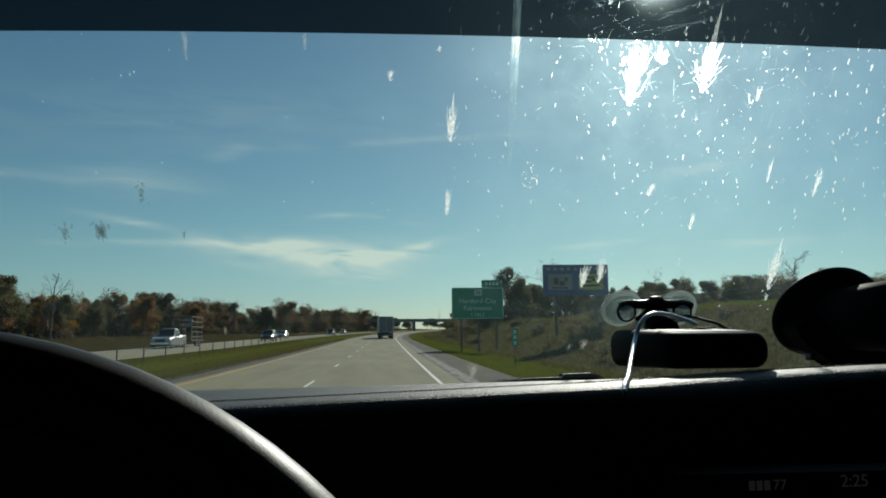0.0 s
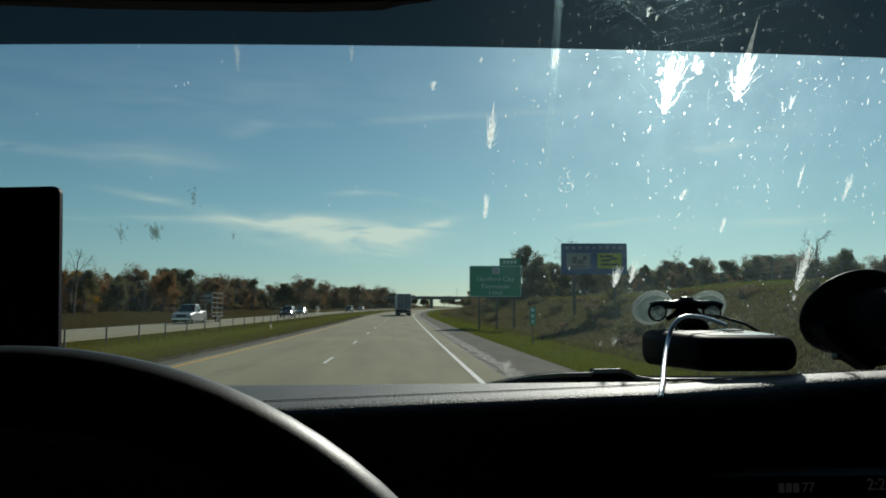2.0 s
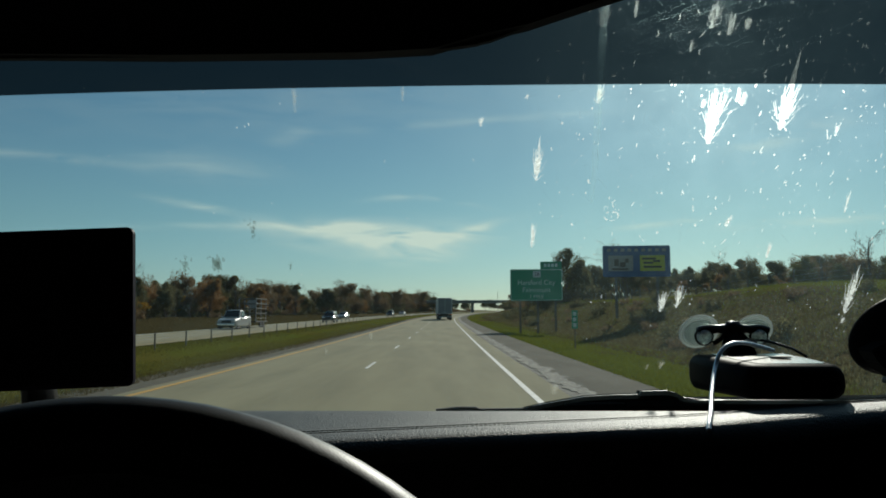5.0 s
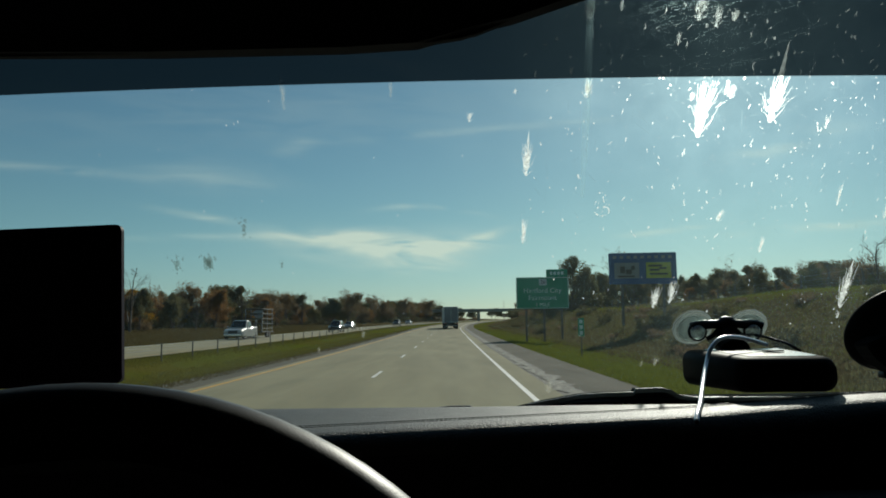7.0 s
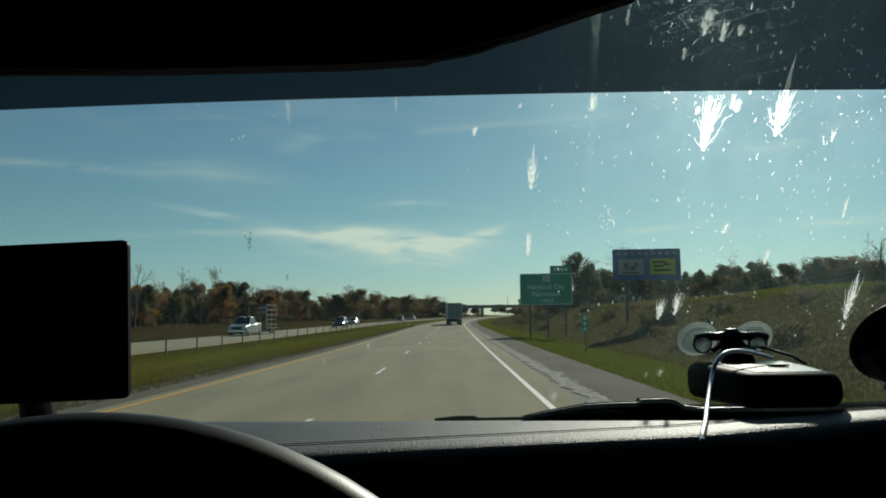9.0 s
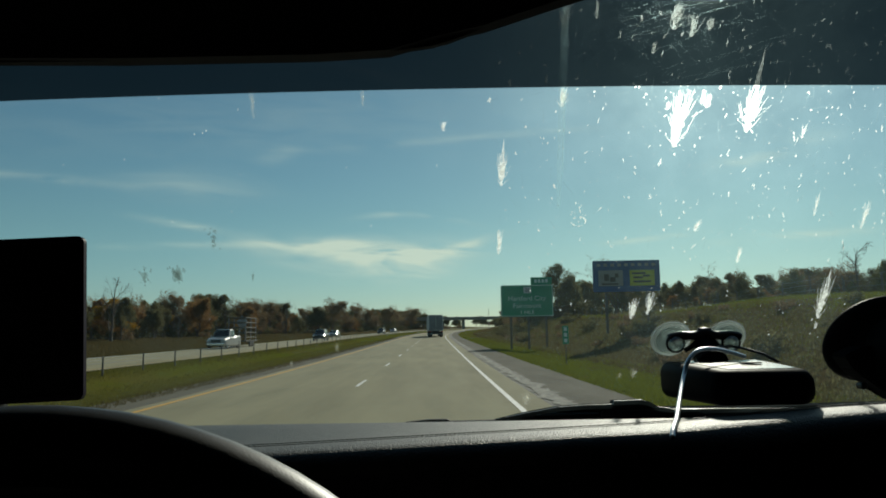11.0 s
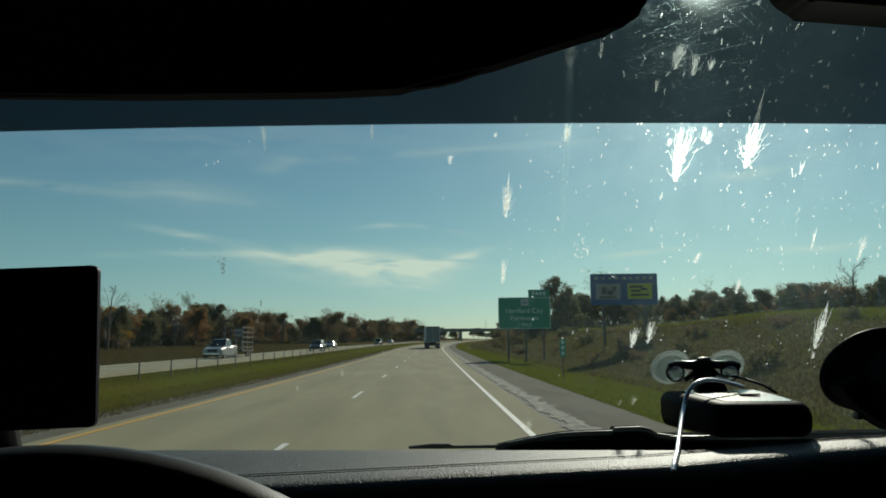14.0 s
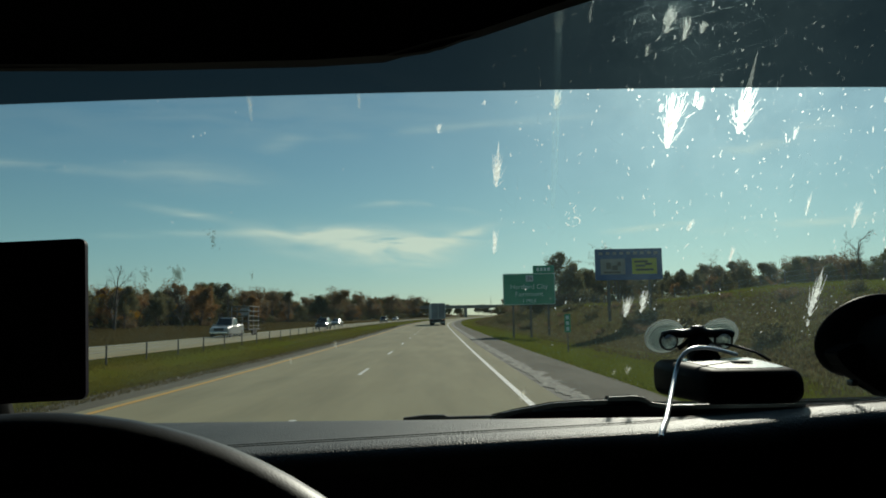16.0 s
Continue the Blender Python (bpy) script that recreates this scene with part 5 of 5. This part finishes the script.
def build_truck():
    y = 132.0
    x = (LINE_R + LINE_MID) / 2 + bend(y) + 0.25
    t = thing("lorry", "white box lorry seen from behind in the same lane", "lorry", pose(x, y, rise(y), 0, 0, 2.0))
    hw, H = 1.28, 3.95
    part("box_body", box(fresh(), (0, 6.6, (1.15 + H) / 2), (2 * hw, 13.2, H - 1.15), 0.05), TRAILER, t)
    for sx in (-1, 1):
        part("rear_door", box(fresh(), (sx * 0.60, -0.03, 2.58), (1.16, 0.05, 2.6), 0.015), TRAILER_DOOR, t, "grey rear door")
        part("lock_rod", tube(fresh(), [(sx * 0.18, -0.075, 1.3), (sx * 0.18, -0.075, 3.85)], 0.022, 8), CHROME, t)
        part("tail_light", box(fresh(), (sx * 1.05, -0.06, 1.02), (0.3, 0.08, 0.14), 0.02), LAMP_RED, t)
        part("mud_flap", box(fresh(), (sx * 0.92, 0.35, 0.55), (0.6, 0.02, 0.7)), RUBBER, t)
        for wy in (1.0, 2.3, 10.5):
            wheel(t, sx * 1.0, wy, 0.5, 0.5)
    part("bumper_bar", box(fresh(), (0, 0.0, 0.55), (2.3, 0.12, 0.12), 0.02), STEEL, t)
    part("chassis", box(fresh(), (0, 6.6, 1.0), (1.1, 13.0, 0.35), 0.03), PLASTIC_MATT, t)
    part("cab", box(fresh(), (0, 14.6, 2.0), (2.4, 2.4, 2.9), 0.15), CAR_DARK, t)
    part("sill", box(fresh(), (0, -0.03, 1.2), (2.5, 0.06, 0.14), 0.01), STEEL, t)


build_truck()


# ---- trees ----
def branch(bm, rng, base, way, length, radius, depth, tips, droop=0.1):
    pts, rad, p, d = [base], [radius], Vector(base), Vector(way).normalized()
    n = 5
    for k in range(n):
        d = (d + Vector((rng.uniform(-1, 1), rng.uniform(-1, 1), rng.uniform(-0.6, 0.9))) * 0.16).normalized()
        p = p + d * length / n
        pts.append(p.copy())
        rad.append(radius * (1 - 0.75 * (k + 1) / n))
        if depth > 0 and k >= (0 if depth == 3 else 1):
            for _ in range(1 if depth < 3 else 2):
                side = d.orthogonal().normalized()
                side.rotate(Matrix.Rotation(rng.uniform(0, 6.283), 3, d))
                nd = (d * rng.uniform(0.7, 1.1) + side * rng.uniform(0.55, 0.95)).normalized()
                short = (1.1 - 0.16 * k) if depth == 3 else 1.0
                branch(bm, rng, p.copy(), nd, length * short * rng.uniform(0.36, 0.54), rad[-1] * 0.62, depth - 1, tips, droop)
    tips.append((p.copy(), depth))
    if depth <= 1:
        tips.append((pts[3].copy(), depth))
    tube(bm, pts, [max(r, 0.012) for r in rad], 6 if depth > 1 else 4, caps=False)


def leaf_cards(bm, rng, centre, spread, count, size):
    for _ in range(count):
        way = Vector((rng.gauss(0, 1), rng.gauss(0, 1), rng.gauss(0, 0.8)))
        c = centre + way * (spread * min(1.0, 1.3 / way.length))
        n = Vector((rng.uniform(-1, 1), rng.uniform(-1, 1), rng.uniform(-0.3, 1))).normalized()
        a = n.orthogonal().normalized() * size * rng.uniform(0.6, 1.3)
        b = n.cross(a).normalized() * size * rng.uniform(0.5, 1.0)
        bm.faces.new([bm.verts.new(c + v) for v in (a, b * 0.7 + a * 0.2, -a, -b * 0.8)])


def make_tree(name, leaf, seed, height, leafy, label, spread=0.4, multi=1, depth=3):
    rng = random.Random(seed)
    t = thing(name, label, "tree", pose(0, 0, 0), group="roadside trees")
    bm = fresh()
    tips = []
    for s in range(multi):
        lean = Vector((rng.uniform(-0.25, 0.25), rng.uniform(-0.25, 0.25), 1)) if multi > 1 else Vector((0.03, 0.02, 1))
        branch(bm, rng, Vector((rng.uniform(-0.3, 0.3) * (multi > 1), rng.uniform(-0.3, 0.3) * (multi > 1), -0.2)), lean, height * (0.72 if multi == 1 else 0.8), height * 0.022 / multi ** 0.4, depth, tips)
    part("trunk", bm, BARK, t, smooth=True)
    if leafy:
        bm = fresh()
        for p, dep in tips:
            if p.z > height * 0.12:
                leaf_cards(bm, rng, p, spread * 0.75, max(1, int(leafy * (1.5 if multi == 1 else 1.0) * rng.uniform(0.8, 2.0))), 0.115)
        if multi == 1:
            for _ in range(56):
                while True:
                    q = Vector((rng.uniform(-1, 1), rng.uniform(-1, 1), rng.uniform(-1, 1)))
                    if q.length < 1:
                        break
                c = Vector((q.x * 0.25 * height, q.y * 0.25 * height, (0.58 + 0.34 * q.z) * height))
                leaf_cards(bm, rng, c, 0.05 * height, int(leafy * 3.2), 0.125)
        part("crown", bm, LEAF[leaf], t)
    return t


LABELS = {
    "dark": "broad dark olive tree in late autumn leaf", "rust": "rust-brown autumn tree with dense leaves", "yellow": "bright yellow autumn tree at the wood's edge",
    "green": "dense dark green roadside tree", "bare": "bare grey leafless tree", "thin": "half-bare tree with sparse brown leaves", "brown": "brown autumn tree at the wood's edge",
}
PROTO = {
    "dark": make_tree("tree", "dark", 11, 8.5, 15, LABELS["dark"], 0.55),
    "rust": make_tree("tree", "rust", 12, 8.5, 13, LABELS["rust"], 0.5),
    "yellow": make_tree("tree", "yellow", 13, 8.0, 15, LABELS["yellow"], 0.5),
    "green": make_tree("tree", "green", 14, 9.0, 16, LABELS["green"], 0.55),
    "brown": make_tree("tree", "brown", 15, 8.0, 11, LABELS["brown"], 0.5),
    "dark_tall": make_tree("tree", "dark", 21, 10.0, 12, LABELS["dark"], 0.5),
    "brown_open": make_tree("tree", "brown", 22, 9.0, 6, LABELS["brown"], 0.5),
    "rust_open": make_tree("tree", "rust", 23, 8.5, 7, LABELS["rust"], 0.5),
    "bare_wide": make_tree("tree", "brown", 24, 8.0, 0, LABELS["bare"]),
    "bare": make_tree("tree", "brown", 16, 8.5, 0, LABELS["bare"]),
    "thin": make_tree("tree", "brown", 17, 9.0, 3, LABELS["thin"], 0.35, multi=3, depth=2),
}
used = set()


def plant(kind, x, y, size, turn):
    m = on_land(x, y, turn, -0.1) @ Matrix.Diagonal((size, size, size * 1.0, 1))
    if kind in used:
        return copy_thing(PROTO[kind], m)
    used.add(kind)
    PROTO[kind].matrix_world = m
    return PROTO[kind]


def make_shrub(leaf, seed, label):
    rng = random.Random(seed)
    t = thing("shrub", label, "shrub", pose(0, 0, 0), group="roadside shrubs")
    bm = fresh()
    tips = []
    for k in range(6):
        a = k * 1.05
        branch(bm, rng, Vector((0.3 * math.cos(a), 0.3 * math.sin(a), -0.1)), (0.7 * math.cos(a), 0.7 * math.sin(a), 1.0), 2.0, 0.05, 1, tips)
    part("stem", bm, BARK, t)
    bm = fresh()
    for p, dep in tips:
        leaf_cards(bm, rng, p, 0.38, 11, 0.17)
        leaf_cards(bm, rng, Vector((p.x, p.y, p.z * 0.45)), 0.38, 6, 0.17)
    part("foliage", bm, LEAF[leaf], t)
    return t


PROTO["shrub_dark"] = make_shrub("dark", 31, "dark tangled shrub at the foot of the trees")
PROTO["shrub_brown"] = make_shrub("brown", 32, "brown leafy shrub at the wood's edge")


def build_woods():
    rng = random.Random(5)
    pick = lambda names: rng.choice(names)
    # wood across the far carriageway, running off beside the road
    y = 62.0
    while y < 540:
        s = -56 + rng.uniform(-5, 4) + 0.05 * min(max(y - 74, 0), 250)
        big = 0.84 + 0.0007 * y
        if y < 100:
            big *= 1.15
        names = ("yellow", "rust", "dark", "rust", "yellow", "dark_tall", "brown") if y < 170 else ("dark", "rust_open", "brown", "rust", "brown_open", "bare", "dark_tall", "bare_wide", "rust", "brown")
        plant(pick(names), s + bend(y), y, big * rng.uniform(0.6, 1.3), rng.uniform(0, 360))
        plant(pick(("dark", "brown_open", "rust", "dark_tall")), s - 8 + bend(y), y + rng.uniform(-3, 3), big * rng.uniform(0.9, 1.2), rng.uniform(0, 360))
        plant(pick(("yellow", "rust", "dark_tall") if y < 140 else ("brown_open", "dark", "rust_open", "dark_tall", "bare", "brown")), s - rng.uniform(1, 5) + bend(y), y + rng.uniform(1.5, 3.5), big * rng.uniform(0.75, 1.1), rng.uniform(0, 360))
        plant(pick(("shrub_dark", "shrub_brown", "shrub_dark")), s + rng.uniform(-3, 3) + bend(y), y + rng.uniform(-3, 3), rng.uniform(0.6, 1.2), rng.uniform(0, 360))
        for k in range(1 + (y < 150)):
            plant("shrub_dark", s - rng.uniform(9, 13) + bend(y), y + rng.uniform(-4, 4), rng.uniform(1.5, 2.1), rng.uniform(0, 360))
        y += rng.uniform(3.4, 5.0) if y < 108 else rng.uniform(4.4, 7.5) * (1 + y / 450)
    # wood across the top of the bank, its edge facing the road
    for row, (deep, step, low, high) in enumerate(((0, 3.4, 0.62, 0.92), (8, 3.5, 0.78, 1.03), (17, 3.8, 0.90, 1.12))):
        x = 25.0 + 2 * row
        while x < 120:
            y = 150 + deep + rng.uniform(-5, 5) - 0.10 * (x - 25)
            plant(pick(("dark", "green", "brown", "dark_tall", "rust_open", "brown_open", "dark")), x, y, rng.uniform(low, high), rng.uniform(0, 360))
            if row == 0:
                for k in range(2):
                    plant(pick(("shrub_dark", "shrub_brown", "shrub_dark")), x + rng.uniform(-2, 2), y - rng.uniform(2, 6), rng.uniform(0.7, 1.3), rng.uniform(0, 360))
            x += step * rng.uniform(0.75, 1.3)
    # thicket running on beside the shoulder
    y = 165.0
    while y < 400:
        s = 21 + rng.uniform(-2, 4)
        plant(pick(("dark", "brown_open", "green", "rust_open", "bare_wide")), s + bend(y), y, rng.uniform(0.55, 0.85), rng.uniform(0, 360))
        plant(pick(("shrub_dark", "shrub_brown")), s - 3 + bend(y), y + 3, rng.uniform(0.8, 1.4), rng.uniform(0, 360))
        y += rng.uniform(7, 11)
    for k in range(26):
        plant(pick(("dark", "green", "brown")), 52 + 4.2 * k + rng.uniform(-2, 2), 925 + rng.uniform(0, 40), rng.uniform(1.1, 1.6), rng.uniform(0, 360))
    # scrub on the bank
    for k in range(84):
        y = 26 + 130 * rng.random()
        plant(pick(("shrub_dark", "shrub_dark", "shrub_brown")), 9.5 + 9 * rng.random() + bend(y), y, rng.uniform(0.18, 0.40), rng.uniform(0, 360))
    # trees that stand out
    plant("dark_tall", 21.0, 128.0, 1.22, 40)
    plant("green", 24.0, 131.0, 0.95, 140)
    plant("dark", 18.2, 133.0, 0.72, 200)
    plant("bare", 15.4, 136.0, 0.62, 10)
    plant("shrub_dark", 17.0, 124.0, 1.3, 10)
    plant("shrub_brown", 20.5, 122.0, 1.4, 80)
    plant("shrub_dark", 23.5, 124.0, 1.2, 50)
    plant("thin", 24.0, 98.0, 0.80, 0)
    plant("thin", 36.5, 98.0, 0.85, 120)
    plant("bare", 47.0, 92.0, 1.05, 200)
    plant("bare_wide", 56.0, 96.0, 0.95, 30)
    plant("green", 52.0, 84.0, 0.66, 75)
    for k in range(5):
        plant("bare" if k % 2 else "bare_wide", -47 + 1.5 * k, 108.0 + 24 * k, rng.uniform(0.85, 1.1), 90 * k)
    # far trees closing the view down the road
    for k in range(52):
        x = -110 + 4.4 * k + rng.uniform(-2, 2)
        if 22 < x < 52:
            continue
        plant(pick(("dark", "brown", "rust", "green", "dark")), x, 560 + rng.uniform(-50, 60), rng.uniform(0.8, 1.15), rng.uniform(0, 360))
        plant(pick(("shrub_dark", "shrub_brown")), x + 2, 520 + rng.uniform(-20, 30), rng.uniform(1.2, 1.8), rng.uniform(0, 360))


build_woods()


# ---- grass and weeds ----
def build_tufts(name, material, count, where, blades, tall, label, seed):
    rng = random.Random(seed)
    verts, faces = [], []
    for _ in range(count):
        x, y = where(rng)
        z = land(x, y)
        k = rng.uniform(0.6, 1.3)
        for _ in range(blades):
            a = rng.uniform(0, 6.283)
            r = rng.uniform(0, 0.16) * tall * 3
            bx, by = x + r * math.cos(a), y + r * math.sin(a)
            w = 0.025 * tall / 0.2 * rng.uniform(0.5, 1.2)
            h = tall * k * rng.uniform(0.5, 1.2)
            dx, dy = rng.uniform(-0.5, 0.5) * h, rng.uniform(-0.5, 0.5) * h
            i = len(verts)
            b = rng.uniform(0, 3.1416)
            verts += [(bx - w * math.cos(b), by - w * math.sin(b), z - 0.02), (bx + w * math.cos(b), by + w * math.sin(b), z - 0.02), (bx + dx, by + dy, z + h)]
            faces.append((i, i + 1, i + 2))
    me = bpy.data.meshes.new(name)
    me.from_pydata(verts, [], faces)
    me.materials.append(material)
    tagged(new(name, me), label, "grass", kind="stuff")


def along(lo, hi, y0, y1):
    def where(rng):
        y = y0 + (y1 - y0) * rng.random() ** 1.7
        return rng.uniform(lo, hi) + bend(y), y
    return where


build_tufts("median_grass", BLADES_DRY, 34000, along(-14.8, -7.4, 12, 120), 4, 0.085, "short green grass on the median", 1)
build_tufts("verge_grass", BLADES, 26000, along(4.25, 9.0, 8, 130), 4, 0.10, "green grass along the shoulder", 2)
build_tufts("shoulder_weeds", WEEDS, 9000, along(-7.75, -6.85, 10, 130), 4, 0.06, "dead brown grass fringe along the shoulder", 6)
build_tufts("bank_grass", BLADES, 36000, along(11, 34, 15, 170), 4, 0.115, "rough green grass on top of the bank", 8)
build_tufts("bank_weeds", WEEDS, 30000, along(7.8, 18, 12, 190), 5, 0.13, "dry brown weeds on the side of the bank", 3)
build_tufts("dark_weeds", LEAF["dark"], 20000, along(8.6, 17, 14, 190), 6, 0.15, "dark olive weeds tangled on the bank", 10)
build_tufts("tall_weeds", LEAF["dark"], 6000, along(27, 38, 60, 150), 6, 0.55, "tall dark weeds at the foot of the trees", 9)
build_tufts("field_weeds", WEEDS, 26000, along(-50, -25, 35, 260), 5, 0.28, "dry brown grass beyond the far carriageway", 4)


# ---- concrete slabs of the carriageway ----
def build_slabs():
    length, gap = 5.2, 0.018
    far = fresh()
    for lane, (s0, s1) in enumerate(((LINE_L - 0.36, LINE_MID), (LINE_MID, LINE_R + 0.66))):
        y = -31.2
        while y < 860:
            d = length if y < 300 else 30.0
            near = -8 < y < 215
            bm = fresh() if near else far
            strip(bm, s0, s1, [y + gap / 2, y + d / 2, y + d - gap / 2], 0.0, 2)
            if near:
                part("slab", bm, CONCRETE, road)
            y += d
    part("far_slab", far, CONCRETE, road)


build_slabs()
